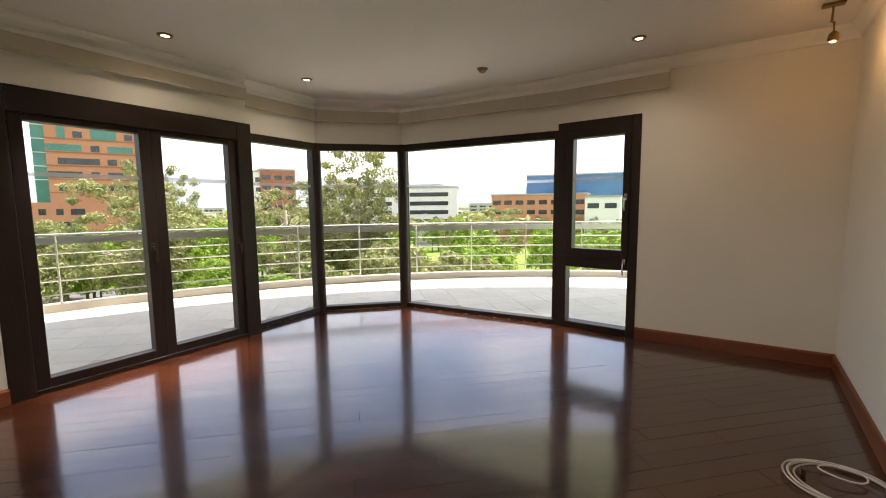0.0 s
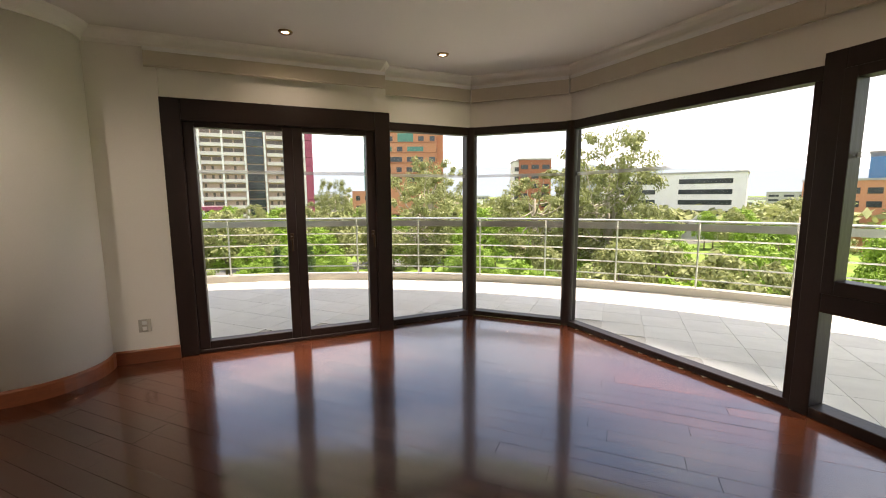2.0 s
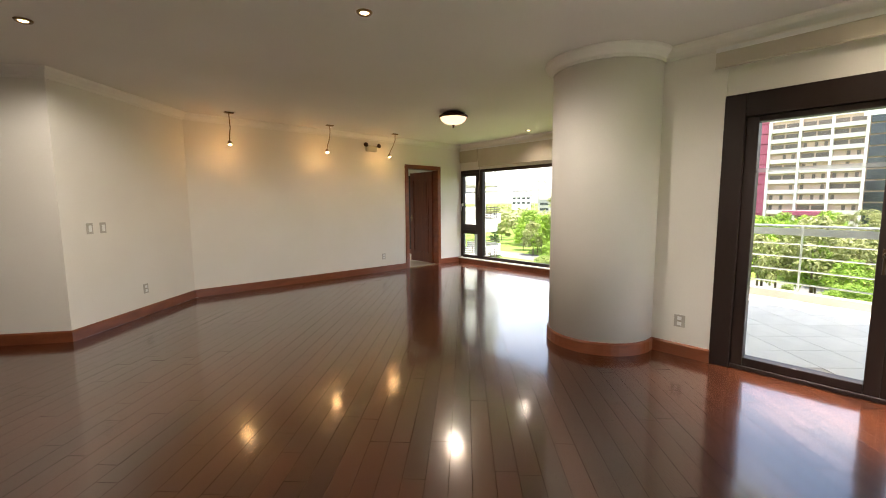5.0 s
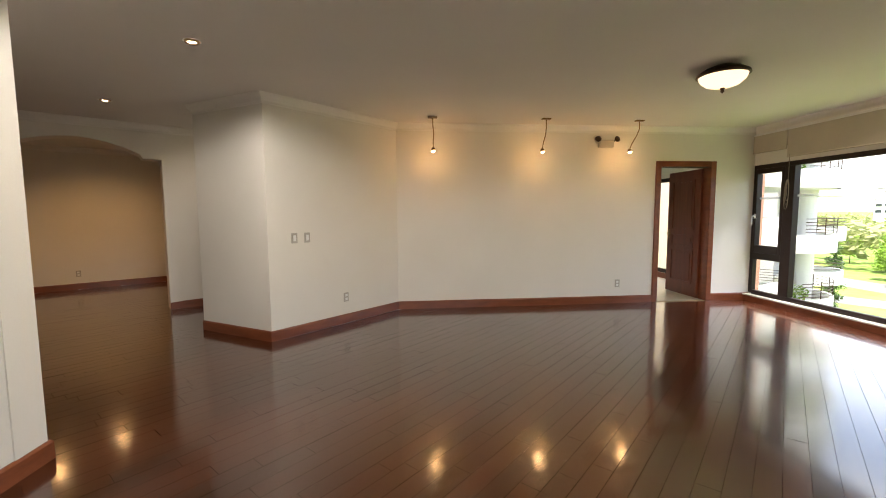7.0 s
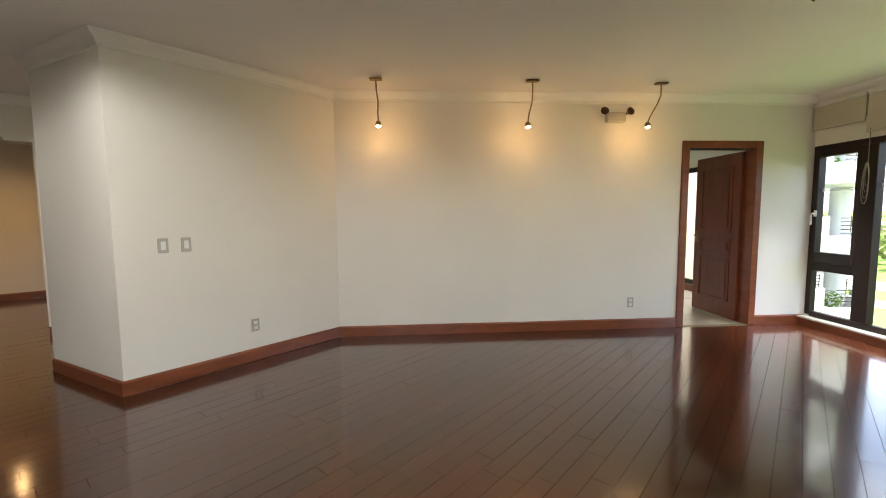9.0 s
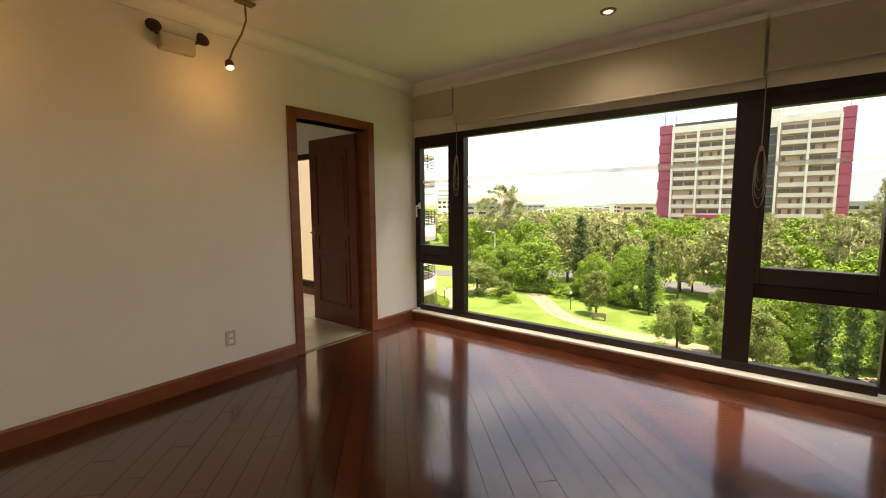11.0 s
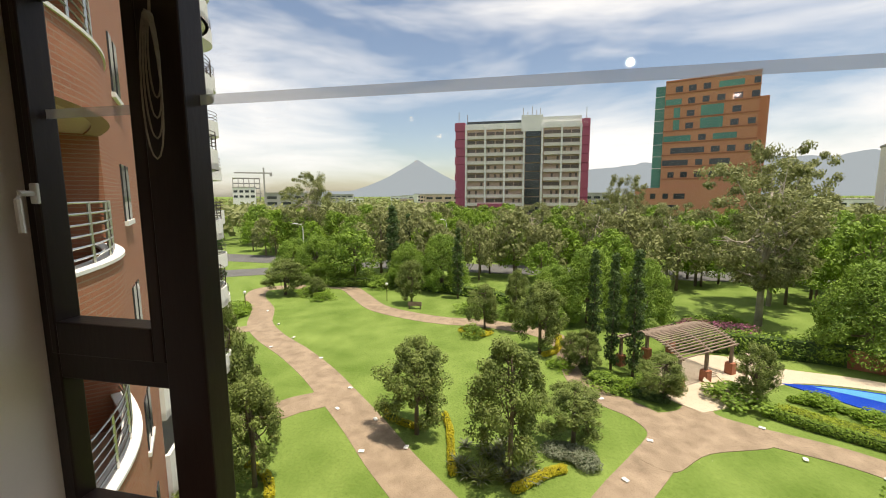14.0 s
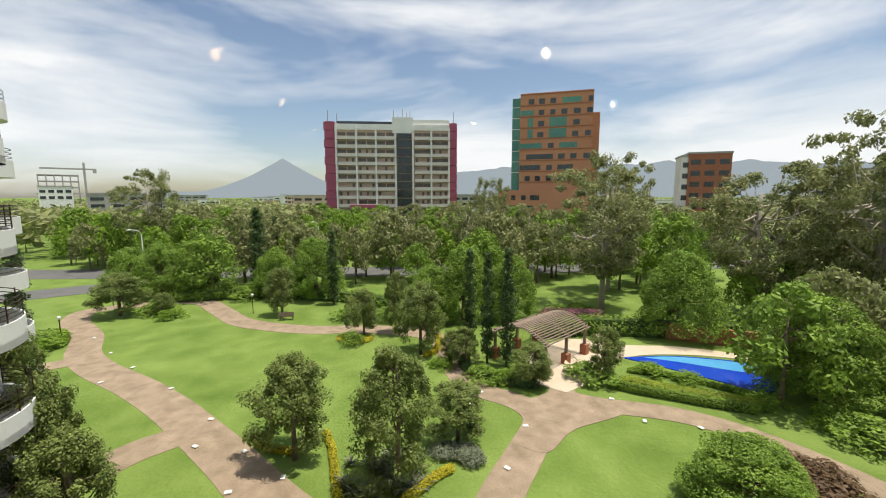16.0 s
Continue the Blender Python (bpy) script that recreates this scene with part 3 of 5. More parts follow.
def pendant(x, y, tip):
    t = thing("pendant_spot", "small spotlight on a bent rod from a square ceiling plate", "spotlight", "bent rod spotlights along the wall", m=pose(x, y, 0))
    part("ceiling_plate", boxes((-0.06, 0.06, -0.03, 0.03, H - 0.018, H), bevel=0.004), M_BRASS, t)
    tx, ty, tz = tip[0] - x, tip[1] - y, tip[2]
    rod = [(0, 0, H - 0.01), (0.004, 0.005, H - 0.12), (tx * 0.35 + 0.012, ty * 0.35, (H + tz) / 2), (tx * 0.75, ty * 0.8, tz + 0.10), (tx, ty, tz + 0.03)]
    part("rod", tube(rod, 0.007, 8), M_BRASS, t)
    part("head", lathe([(0.012, 0.035), (0.026, 0.02), (0.03, -0.01), (0.03, -0.022), (0.024, -0.024), (0.022, -0.012)], 20, pose(tx, ty, tz, -20)), M_BRASS, t, smooth=True)
    part("bulb", lathe([(0.012, -0.012), (0.02, -0.02), (0.014, -0.03), (0.002, -0.033)], 14, pose(tx, ty, tz, -20)), M_LAMP, t, smooth=True)
    lamp("POINT", "pendant_bulb", pose(x + tx, y + ty + 0.02, tz - 0.06), PEND_W, WARM, 0.03)


pendant(0.664, 5.549, (0.675, 5.62, 2.26))
pendant(2.21, 5.536, (2.19, 5.62, 2.26))
pendant(3.558, 5.566, (3.47, 5.64, 2.27))
pendant(-1.81, -3.24, (-1.80, -3.10, 2.42))

t = thing("ceiling_lamp", "round bronze ceiling lamp with a glowing alabaster bowl", "ceiling light", m=pose(3.1, 3.48, H))
part("rim", lathe([(0.10, 0.0), (0.15, -0.02), (0.205, -0.055), (0.21, -0.075), (0.195, -0.085), (0.18, -0.07)], 48), M_BRONZE, t, "dark bronze rim", smooth=True)
part("bowl", lathe([(0.19, -0.078), (0.175, -0.115), (0.13, -0.155), (0.06, -0.178), (0.001, -0.182)], 48), M_BOWL, t, "glowing alabaster glass bowl", smooth=True)
part("finial", lathe([(0.016, -0.175), (0.02, -0.19), (0.012, -0.2), (0.017, -0.212), (0.002, -0.23)], 16), M_BRONZE, t, smooth=True)
lamp("SPOT", "bowl_bulb", pose(3.1, 3.48, H - 0.27), BOWL_W, (1.0, 0.88, 0.72), 0.03, 174, 0.3)

# emergency light on the north wall
t = thing("wall_fixture", "small two-armed emergency light on the wall with a yellowed box", "wall light", m=pose(3.28, 6.0, 2.42))
part("box", boxes((-0.11, 0.11, -0.07, 0.0, -0.055, 0.055), bevel=0.012), M_PLASTIC, t)
for s in (-1, 1):
    part("head", lathe([(0.02, 0.0), (0.04, 0.03), (0.045, 0.045), (0.01, 0.046)], 18, pose(s * 0.14, -0.05, 0.05, 70, s * 35, 0)), M_BRONZE, t, smooth=True)
    part("arm", tube([(s * 0.09, -0.035, 0.03), (s * 0.14, -0.045, 0.05)], 0.012, 8), M_BRONZE, t)


# ---- outlets and switches ----
def plate(name, label, cat, m, w=0.075, h=0.118, switch=False):
    t = thing(name, label, cat, m=m)
    part("cover", boxes((-w / 2, w / 2, 0.0, 0.009, -h / 2, h / 2), bevel=0.003), M_PLASTIC, t)
    if switch:
        part("rocker", boxes((-0.017, 0.017, 0.009, 0.015, -0.034, 0.034), bevel=0.003), M_WHITE, t)
    else:
        for s in (-1, 1):
            part("socket", boxes((-0.017, 0.017, 0.009, 0.013, s * 0.024 - 0.016, s * 0.024 + 0.016), bevel=0.003), M_WHITE, t)
    return t


def on_wall(p, q, s, z):
    m, L = seg(p, q)
    return m @ Matrix.Translation((s, 0, z))


def along(p, q, x, y):
    m, L = seg(p, q)
    return (m.inverted() @ Vector((x, y, 0))).x


plate("wall_outlet", "ivory wall socket beside the terrace door", "socket", on_wall((2.84, 0), (2.84, 1), 0.28, 0.318), 0.09, 0.11)
plate("wall_outlet", "ivory wall socket low on the long wall", "socket", on_wall((5, 6), C2, 1.467, 0.309))
plate("wall_outlet", "ivory wall socket low on the diagonal wall", "socket", on_wall(C2, C1, along(C2, C1, -0.494, 5.32), 0.336))
sx = along(C2, C1, -0.989, 4.816)
plate("light_switch", "ivory light switch on the diagonal wall", "switch", on_wall(C2, C1, sx, 1.132), switch=True)
plate("light_switch", "ivory light switch on the diagonal wall", "switch", on_wall(C2, C1, sx - 0.165, 1.132), switch=True)
plate("wall_outlet", "ivory wall socket near the corner", "socket", on_wall((-2.08, 2.43), S_W, 5.66, 0.27))
plate("wall_outlet", "ivory wall socket in the dining room", "socket", on_wall((-4.0, 9.74), (-8.6, 6.59), 2.35, 0.3))

# coiled cable on the floor by the west wall
bm = nbm()
for k in range(4):
    r0 = 0.165 + 0.012 * (k % 3)
    tube([(-1.80 + 0.01 * k + (r0 * 1.15) * math.cos(a), -1.92 + 0.012 * k + r0 * math.sin(a), 0.006 + 0.008 * k + 0.003 * math.sin(3 * a + k)) for a in [2 * math.pi * i / 40 for i in range(40)]], 0.0045, 6, bm, close=True)
tube([(-1.80 + 0.09 * math.cos(a), -1.99 + 0.06 * math.sin(a), 0.03 + 0.004 * math.sin(2 * a)) for a in [2 * math.pi * i / 30 for i in range(30)]], 0.0045, 6, bm, close=True)
cab = tagged(link_mesh("coiled_cable", bm, M_CABLE, True), "loose coil of white cable lying on the floor", "cable")
part("cable_tie", boxes((-1.655, -1.635, -1.945, -1.905, 0.002, 0.042), bevel=0.004), M_BRONZE, cab, "black tie holding the coil")

# ---- terrace ----
TC, TRAD = Vector((-3.72, 1.84)), 10.3


def arc(r, a0, a1, n):
    return [(TC.x + r * math.cos(radians(a0 + (a1 - a0) * i / n)), TC.y + r * math.sin(radians(a0 + (a1 - a0) * i / n))) for i in range(n + 1)]


A0, A1 = -78, -3
edge = arc(TRAD + 0.2, A0, A1, 60)
slab = edge + [(3.1, 1.3), (3.1, -1.9), (3.2, -2.95), (2.35, -3.8), (0.2, -4.0), (-2.2, -4.0), (-2.2, -8.0)]
tagged(link_mesh("terrace_floor", prism(slab, -0.3, -0.036), M_GROUT), "pale stone tiled terrace floor", "terrace", kind="structure")
roof = arc(TRAD - 0.5, A0, A1, 60) + slab[61:]
tagged(link_mesh("terrace_roof", prism(roof, 2.86, 3.1), M_STUCCO), "white underside of the terrace above", "soffit", kind="structure")
tagged(link_mesh("trim_kerb", sweep(arc(TRAD, A0, A1, 60), [(0, -0.04), (0, 0.075), (-0.16, 0.075), (-0.16, -0.3), (-0.02, -0.3)]), M_CONC), "low curved beige concrete kerb at the terrace edge", "kerb", kind="structure")
rail = thing("balcony_railing", "curved steel railing with five thin bars and a broad top rail", "railing")
RR = TRAD + 0.08
part("top_rail", sweep(arc(RR, A0, A1, 60), [(-0.03, 1.005), (0.03, 1.005), (0.034, 1.022), (0.0, 1.034), (-0.034, 1.022)]), M_STEEL, rail)
part("upper_band", sweep(arc(RR, A0, A1, 60), [(-0.006, 0.885), (0.006, 0.885), (0.006, 0.985), (-0.006, 0.985)]), M_STEEL, rail, "broad brushed steel band")
for z in (0.76, 0.575, 0.385, 0.195):
    part("bar", tube([(x, y, z) for x, y in arc(RR, A0, A1, 60)], 0.011, 6), M_STEEL, rail)
for i in range(13):
    a = A0 + 3 + i * 5.86
    x, y = arc(RR, a, a + 1, 1)[0]
    part("post", tube([(x, y, 0.07), (x, y, 0.9), (x - 0.03 * math.cos(radians(a)), y - 0.03 * math.sin(radians(a)), 1.01)], 0.014, 8), M_STEEL, rail)


# daylight standing in each window's opening
def sky_lamp(name, eye, target, w, h, watts, spread):
    li = bpy.data.lights.new(name, "AREA")
    li.shape, li.size, li.size_y, li.energy, li.spread, li.color = "RECTANGLE", w, h, watts, radians(spread), (0.93, 0.97, 1.0)
    new(name, li).matrix_basis = look(eye, target)


sky_lamp("side_window_sky", (5.66, 7.97, 1.98), (4.9, 7.97, 0.2), 1.1, 0.1, 4, 100)
sky_lamp("garden_window_sky", (5.50, 4.0, 2.02), (5.20, 4.0, 0.2), 3.4, 0.1, 12, 50)
sky_lamp("bay_window_sky", (1.25, -3.66, 2.03), (1.2, -3.4, 0.2), 1.9, 0.1, 9, 50)
sky_lamp("terrace_door_sky", (2.78, -0.9, 1.96), (2.52, -0.9, 0.2), 1.5, 0.1, 7, 50)

# ---- ground, paths and pool ----
M_LAWN = mat("lawn", (0.085, 0.150, 0.021), (0.215, 0.30, 0.072), 0.9, 0.35, 5.0, 0.8, dist=0.08, spec=0.15)
M_PATH = mat("path_brick", (0.19, 0.14, 0.09), (0.40, 0.305, 0.21), 0.9, 1.1, 12, 0.7, dist=0.03)
M_DECK = mat("sandy_deck", (0.52, 0.42, 0.30), (0.64, 0.54, 0.41), 0.85, 0.8, 12, 0.2)
M_ASPH = mat("asphalt", (0.09, 0.09, 0.085), (0.15, 0.148, 0.14), 0.9, 0.4, 8, 0.3)
M_BRICK = mat("red_brick", (0.30, 0.105, 0.055), (0.42, 0.17, 0.095), 0.85, 0.8, 18, 0.4, stretch=(1, 1, 3))
M_BRIGHT_BRICK = mat("orange_brick", (0.50, 0.215, 0.115), (0.59, 0.28, 0.16), 0.85, 0.08, 1.2, 0.2)
M_BARK = mat("bark", (0.10, 0.075, 0.05), (0.20, 0.15, 0.11), 0.9, 4, 30, 0.6)
M_PALE_BARK = mat("pale_bark", (0.30, 0.26, 0.20), (0.45, 0.40, 0.33), 0.85, 2, 20, 0.4)
M_WOOD = mat("weathered_slats", (0.17, 0.12, 0.085), (0.30, 0.23, 0.17), 0.8, 2, 14, 0.3)
M_DKGLASS = mat("dark_glazing", (0.02, 0.025, 0.03), (0.06, 0.07, 0.075), 0.12, 0.3, 2, 0.0)
M_GRGLASS = mat("green_glazing", (0.03, 0.14, 0.11), (0.09, 0.30, 0.22), 0.08, 0.1, 0.6, 0.0)
M_BLGLASS = mat("blue_glazing", (0.02, 0.10, 0.25), (0.06, 0.22, 0.42), 0.1, 0.06, 0.4, 0.0)
M_MAGENTA = mat("magenta_paint", (0.33, 0.07, 0.12), (0.41, 0.10, 0.16), 0.7, 0.2, 2, 0.05)
M_PINK = mat("pinkish_render", (0.50, 0.36, 0.28), (0.62, 0.47, 0.38), 0.8, 0.3, 2, 0.1)
M_GREY = mat("grey_concrete", (0.30, 0.29, 0.28), (0.42, 0.41, 0.39), 0.85, 0.2, 2, 0.1)
M_YELLOWGREEN = leafy("yellow_green_cover", (0.20, 0.27, 0.02), (0.42, 0.50, 0.06))
M_YELLOW = leafy("yellow_border", (0.42, 0.38, 0.02), (0.62, 0.55, 0.05))
L_BROAD = leafy("broad_leaf", (0.080, 0.155, 0.022), (0.31, 0.46, 0.07))
L_CONI = leafy("conifer_leaf", (0.080, 0.115, 0.028), (0.29, 0.36, 0.10))
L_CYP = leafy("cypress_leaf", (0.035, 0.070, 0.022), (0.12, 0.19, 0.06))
L_EUC = leafy("eucalyptus_leaf", (0.130, 0.150, 0.055), (0.37, 0.39, 0.16))
L_BRIGHT = leafy("bright_leaf", (0.09, 0.18, 0.015), (0.29, 0.44, 0.05))
L_SAGE = leafy("sage_leaf", (0.13, 0.16, 0.09), (0.32, 0.35, 0.24))
L_RED = leafy("rusty_leaf", (0.10, 0.06, 0.03), (0.20, 0.13, 0.07))
M_POOL = mat("pool_water", (0.01, 0.05, 0.42), (0.015, 0.07, 0.52), 0.06, 0.4, 3, 0.05)
M_SHALLOW = mat("shallow_water", (0.08, 0.34, 0.62), (0.12, 0.42, 0.70), 0.06, 0.4, 3, 0.05)

bm = nbm()
bmesh.ops.create_grid(bm, x_segments=40, y_segments=40, size=4500)
bmesh.ops.translate(bm, vec=(0, 0, G), verts=bm.verts)
tagged(link_mesh("ground", bm, M_LAWN), "green park ground reaching to the horizon", "ground", kind="structure")


def smooth_line(pts, n=8):
    out, k = [], len(pts)
    for i in range(k - 1):
        p0, p1, p2, p3 = (Vector(pts[max(0, min(k - 1, i + j))]) for j in (-1, 0, 1, 2))
        for s in range(n):
            t = s / n
            out.append(0.5 * ((2 * p1) + (p2 - p0) * t + (2 * p0 - 5 * p1 + 4 * p2 - p3) * t * t + (3 * p1 - p0 - 3 * p2 + p3) * t ** 3))
    out.append(Vector(pts[-1]))
    return [(v.x, v.y) for v in out]


def ribbon(name, pts, w, material, label, z=0.02, cat="path"):
    line = smooth_line(pts)
    bm = sweep(line, [(w / 2, G + z), (-w / 2, G + z), (-w / 2, G - 0.1), (w / 2, G - 0.1)])
    return tagged(link_mesh(name, bm, material), label, cat, kind="structure")


ribbon("pavement_1", [(15.5, 3.6), (19.5, 7.2), (23.0, 10.8), (25.9, 13.5), (28.8, 16.4), (31.9, 19.6), (35.2, 23.6), (38.6, 28.3), (42.0, 31.8), (46.9, 34.9), (51.7, 39.4), (55.6, 41.4), (57.6, 40.0), (58.9, 36.6), (59.8, 33.6), (59.4, 29.8), (55.1, 26.0), (50.3, 21.9), (47.9, 17.4), (46.7, 13.1), (46.6, 9.4), (45.8, 5.7), (44.2, 2.4), (41.0, 0.6), (38.4, 0.6)], 2.5, M_PATH, "winding reddish brick garden path")
ribbon("pavement_2", [(30.2, 17.0), (28.4, 17.4), (27.2, 18.7), (25.8, 19.7), (24.0, 21.0)], 2.3, M_PATH, "short reddish brick side path", 0.024)
ribbon("pavement_3", [(41.2, 30.6), (39.9, 32.2), (38.8, 34.6), (38.0, 37.0)], 2.0, M_PATH, "short reddish brick side path", 0.024)
ribbon("pavement_4", [(15, 4.0), (18.3, 2.4), (22.1, 0.3), (25.2, -1.8), (27.8, -3.4), (29.6, -3.2), (30.8, -2.3), (32.2, -0.7), (34.6, 0.4), (38.4, 0.7), (41.0, 0.6)], 2.0, M_PATH, "winding reddish brick garden path", 0.028)
ribbon("pavement_5", [(30.0, -5.4), (29.6, -7.2), (28.9, -9.3), (28.0, -11.6), (26.9, -13.2), (25.4, -14.6), (22.6, -16.2), (18.8, -17.4), (14, -18)], 1.9, M_PATH, "winding reddish brick garden path", 0.032)
junction = smooth_line([(25.6, -1.5), (28.2, -2.5), (30.2, -2.3), (30.9, -4.3), (31.8, -5.4), (33.9, -6.0), (33.6, -7.2), (31.2, -7.1), (29.9, -8.9), (28.2, -8.8), (26.8, -5.1), (24.9, -2.9), (25.6, -1.5)], 5)[:-1]
tagged(link_mesh("pavement_junction", prism(junction, G - 0.1, G + 0.036), M_PATH), "broad brick paved fork between the lawns", "path", kind="structure")
ribbon("road", [(84, -160), (80, -60), (79, 0), (82, 60), (88, 160)], 9, M_ASPH, "grey asphalt road behind the garden", 0.03, "road")
ribbon("road_2", [(58, 70), (72, 46), (84, 40)], 7, M_ASPH, "grey asphalt drive among the trees", 0.035, "road")
deck = smooth_line([(31.2, -6.4), (33.5, -4.6), (37.5, -5.5), (41.5, -10.5), (39.5, -15), (38.6, -19.5), (36.0, -24), (32.5, -25.5), (35.5, -22.5), (36.9, -18), (36.6, -13.6), (33.5, -10.2), (31.2, -6.4)], 6)[:-1]
tagged(link_mesh("pavement_pool", prism(deck, G - 0.1, G + 0.05), M_DECK), "sandy pool deck beside the pergola", "deck", kind="structure")
pool = smooth_line([(36.7, -13.4), (36.6, -17.5), (35.2, -21.8), (33.2, -23.4), (29.8, -20.3), (32.2, -17.7), (34.8, -15.3), (36.7, -13.4)], 6)[:-1]
tagged(link_mesh("water", prism(pool, G - 0.1, G + 0.06), M_POOL), "deep blue garden swimming pool", "pool", kind="structure")
shal = smooth_line([(36.5, -15.2), (36.4, -17.6), (35.0, -21.6), (33.3, -23.1), (32.4, -22.4), (33.6, -20.0), (35.2, -17.6), (36.5, -15.2)], 6)[:-1]
tagged(link_mesh("water_shallow", prism(shal, G - 0.05, G + 0.066), M_SHALLOW), "light blue shallow part of the pool", "pool", kind="structure")


# ---- plants ----
def leaves_mesh(name, blobs, per, size, material, seed, flat=0.0, shell=0.55):
    """Small leaf quads scattered through a set of ellipsoids (centre, radii)."""
    g = np.random.default_rng(seed)
    c = np.array([b[0] for b in blobs])
    r = np.array([b[1] for b in blobs])
    k = len(blobs)
    dirs = g.normal(size=(k, per, 3))
    dirs /= np.linalg.norm(dirs, axis=2, keepdims=True)
    rad = shell + (1.05 - shell) * g.random((k, per, 1)) ** 0.6
    p = (c[:, None] + dirs * rad * r[:, None]).reshape(-1, 3)
    nrm = dirs.reshape(-1, 3) * 0.9 + g.normal(size=p.shape) * 0.6
    nrm[:, 2] += 0.6 + flat
    nrm /= np.linalg.norm(nrm, axis=1, keepdims=True)
    u = np.cross(nrm, g.normal(size=p.shape))
    u /= np.linalg.norm(u, axis=1, keepdims=True)
    v = np.cross(nrm, u)
    s = size * g.uniform(0.55, 1.25, (len(p), 1))
    q = np.stack([p - u * s * 0.9, p - v * s * 0.45, p + u * s * 0.9, p + v * s * 0.45], 1).reshape(-1, 3)
    me = bpy.data.meshes.new(name)
    me.from_pydata(q.tolist(), [], np.arange(len(q)).reshape(-1, 4).tolist())
    me.materials.append(material)
    return me


def tree(name, label, cat, blobs, per, size, leaf, bark, trunk_h, trunk_r, limbs, seed, shell=0.55, group=""):
    t = thing(name, label, cat, group)
    g = random.Random(seed)
    pts = [(0, 0, -0.1), (0.02, 0.01, trunk_h * 0.3), (g.uniform(-0.1, 0.1), g.uniform(-0.1, 0.1), trunk_h * 0.65), (g.uniform(-0.15, 0.15), g.uniform(-0.15, 0.15), trunk_h)]
    bm = tube(pts, [trunk_r * 1.25, trunk_r, trunk_r * 0.8, trunk_r * 0.35], 8)
    for i in range(limbs):
        b = blobs[int(i * len(blobs) / limbs)][0]
        z = trunk_h * g.uniform(0.35, 0.9)
        tube([(0, 0, z), (b[0] * 0.45, b[1] * 0.45, z + (b[2] - z) * 0.35), (b[0] * 0.9, b[1] * 0.9, b[2])], [trunk_r * 0.45, trunk_r * 0.3, trunk_r * 0.08], 5, bm)
    part("trunk", bm, bark, t, smooth=True)
    o = new("crown", leaves_mesh("crown", blobs, per, size, leaf, seed, shell=shell))
    o.parent = t
    return t


def dome(n, R, z0, z1, br, seed, power=1.0, gaps=0.0):
    """Clump centres over a dome or cone of radius R between two heights."""
    g = random.Random(seed)
    out = []
    for i in range(n):
        f = (i + 0.5) / n
        a = i * 2.39996 + g.uniform(-0.4, 0.4)
        w = max(0.0, 1 - f ** power) ** (0.5 if power > 1 else 1.0)
        rr = R * w * g.uniform(0.62, 1.0)
        k = br * g.uniform(0.7, 1.25) * (0.55 + 0.45 * w)
        out.append(((rr * math.cos(a), rr * math.sin(a), z0 + (z1 - z0) * f + g.uniform(-0.3, 0.3) * br), (k, k, k * 0.85)))
    return out


def loose(n, R, z0, z1, br, seed):
    """Clump centres through an open, lopsided egg-shaped crown that leaves gaps."""
    g = random.Random(seed)
    lean = g.uniform(0, 6.28)
    out = []
    for i in range(n):
        f = g.random() ** 0.85
        a = g.uniform(0, 6.28)
        w = math.sin(math.pi * (0.13 + 0.84 * f)) ** 0.55
        rr = R * w * g.uniform(0.25, 1.0) ** 0.6 * (1 + 0.22 * math.cos(a - lean) + 0.12 * math.sin(3 * a + 5 * f))
        k = br * g.uniform(0.5, 1.3) * (0.65 + 0.35 * w)
        out.append(((rr * math.cos(a), rr * math.sin(a), z0 + (z1 - z0) * f), (k, k, k * 1.15)))
    return out


P_BROAD = [tree("broadleaf_tree", "dense rounded dark green broadleaf tree in the garden", "tree", dome(110, 3.1, 0.9, 6.6, 0.78, s, 1.8), 360, 0.10, L_BROAD, M_BARK, 4.5, 0.22, 8, s, 0.7, group="rounded garden trees") for s in (11, 12)]
P_CONI = [tree("conifer", "loose grey-green conifer tree on the lawn", "tree", loose(110, 1.75, 1.0, 5.6, 0.42, s), 170, 0.085, L_CONI, M_BARK, 5.2, 0.11, 22, s, 0.25, group="garden conifers") for s in (21, 22, 23)]
P_CYP = [tree("cypress", "slim dark columnar cypress tree", "tree", dome(30, 0.34, 0.5, 6.7, 0.38, 31, 3.0), 120, 0.11, L_CYP, M_BARK, 6.0, 0.08, 4, 31, 0.3, group="columnar cypresses")]
P_EUC = [tree("eucalyptus", "tall airy eucalyptus tree with pale limbs", "tree", [((x, y, 18.6 - z), (k, k, k * 0.6)) for (x, y, z), (k, _, _) in loose(150, 6.4, 2.8, 14.6, 1.15, s)], 120, 0.22, L_EUC, M_PALE_BARK, 13.0, 0.30, 34, s, 0.2, group="tall airy eucalyptus trees") for s in (41, 42, 43)]
P_WOOD = [tree("park_tree", "leafy green park tree behind the garden", "tree", [((x, y, z), (k, k, k * 0.7)) for (x, y, z), (k, _, _) in dome(30, 4.4, 3.2, 9.6, 1.5, s, 2.0)], 90, 0.36, (L_BROAD, L_EUC, L_BRIGHT)[s % 3], M_BARK, 7.5, 0.22, 8, s, 0.4, group="park trees") for s in (51, 52, 53)]
P_SHRUB = [tree("shrub", "rounded leafy garden shrub", "shrub", dome(16, 0.9, 0.25, 1.3, 0.4, s, 2.0), 110, 0.09, m_, M_BARK, 0.9, 0.04, 4, s, group="garden shrubs") for s, m_ in ((61, L_BROAD), (62, L_BRIGHT), (63, L_RED))]
rt = random.Random(5)
used = set()


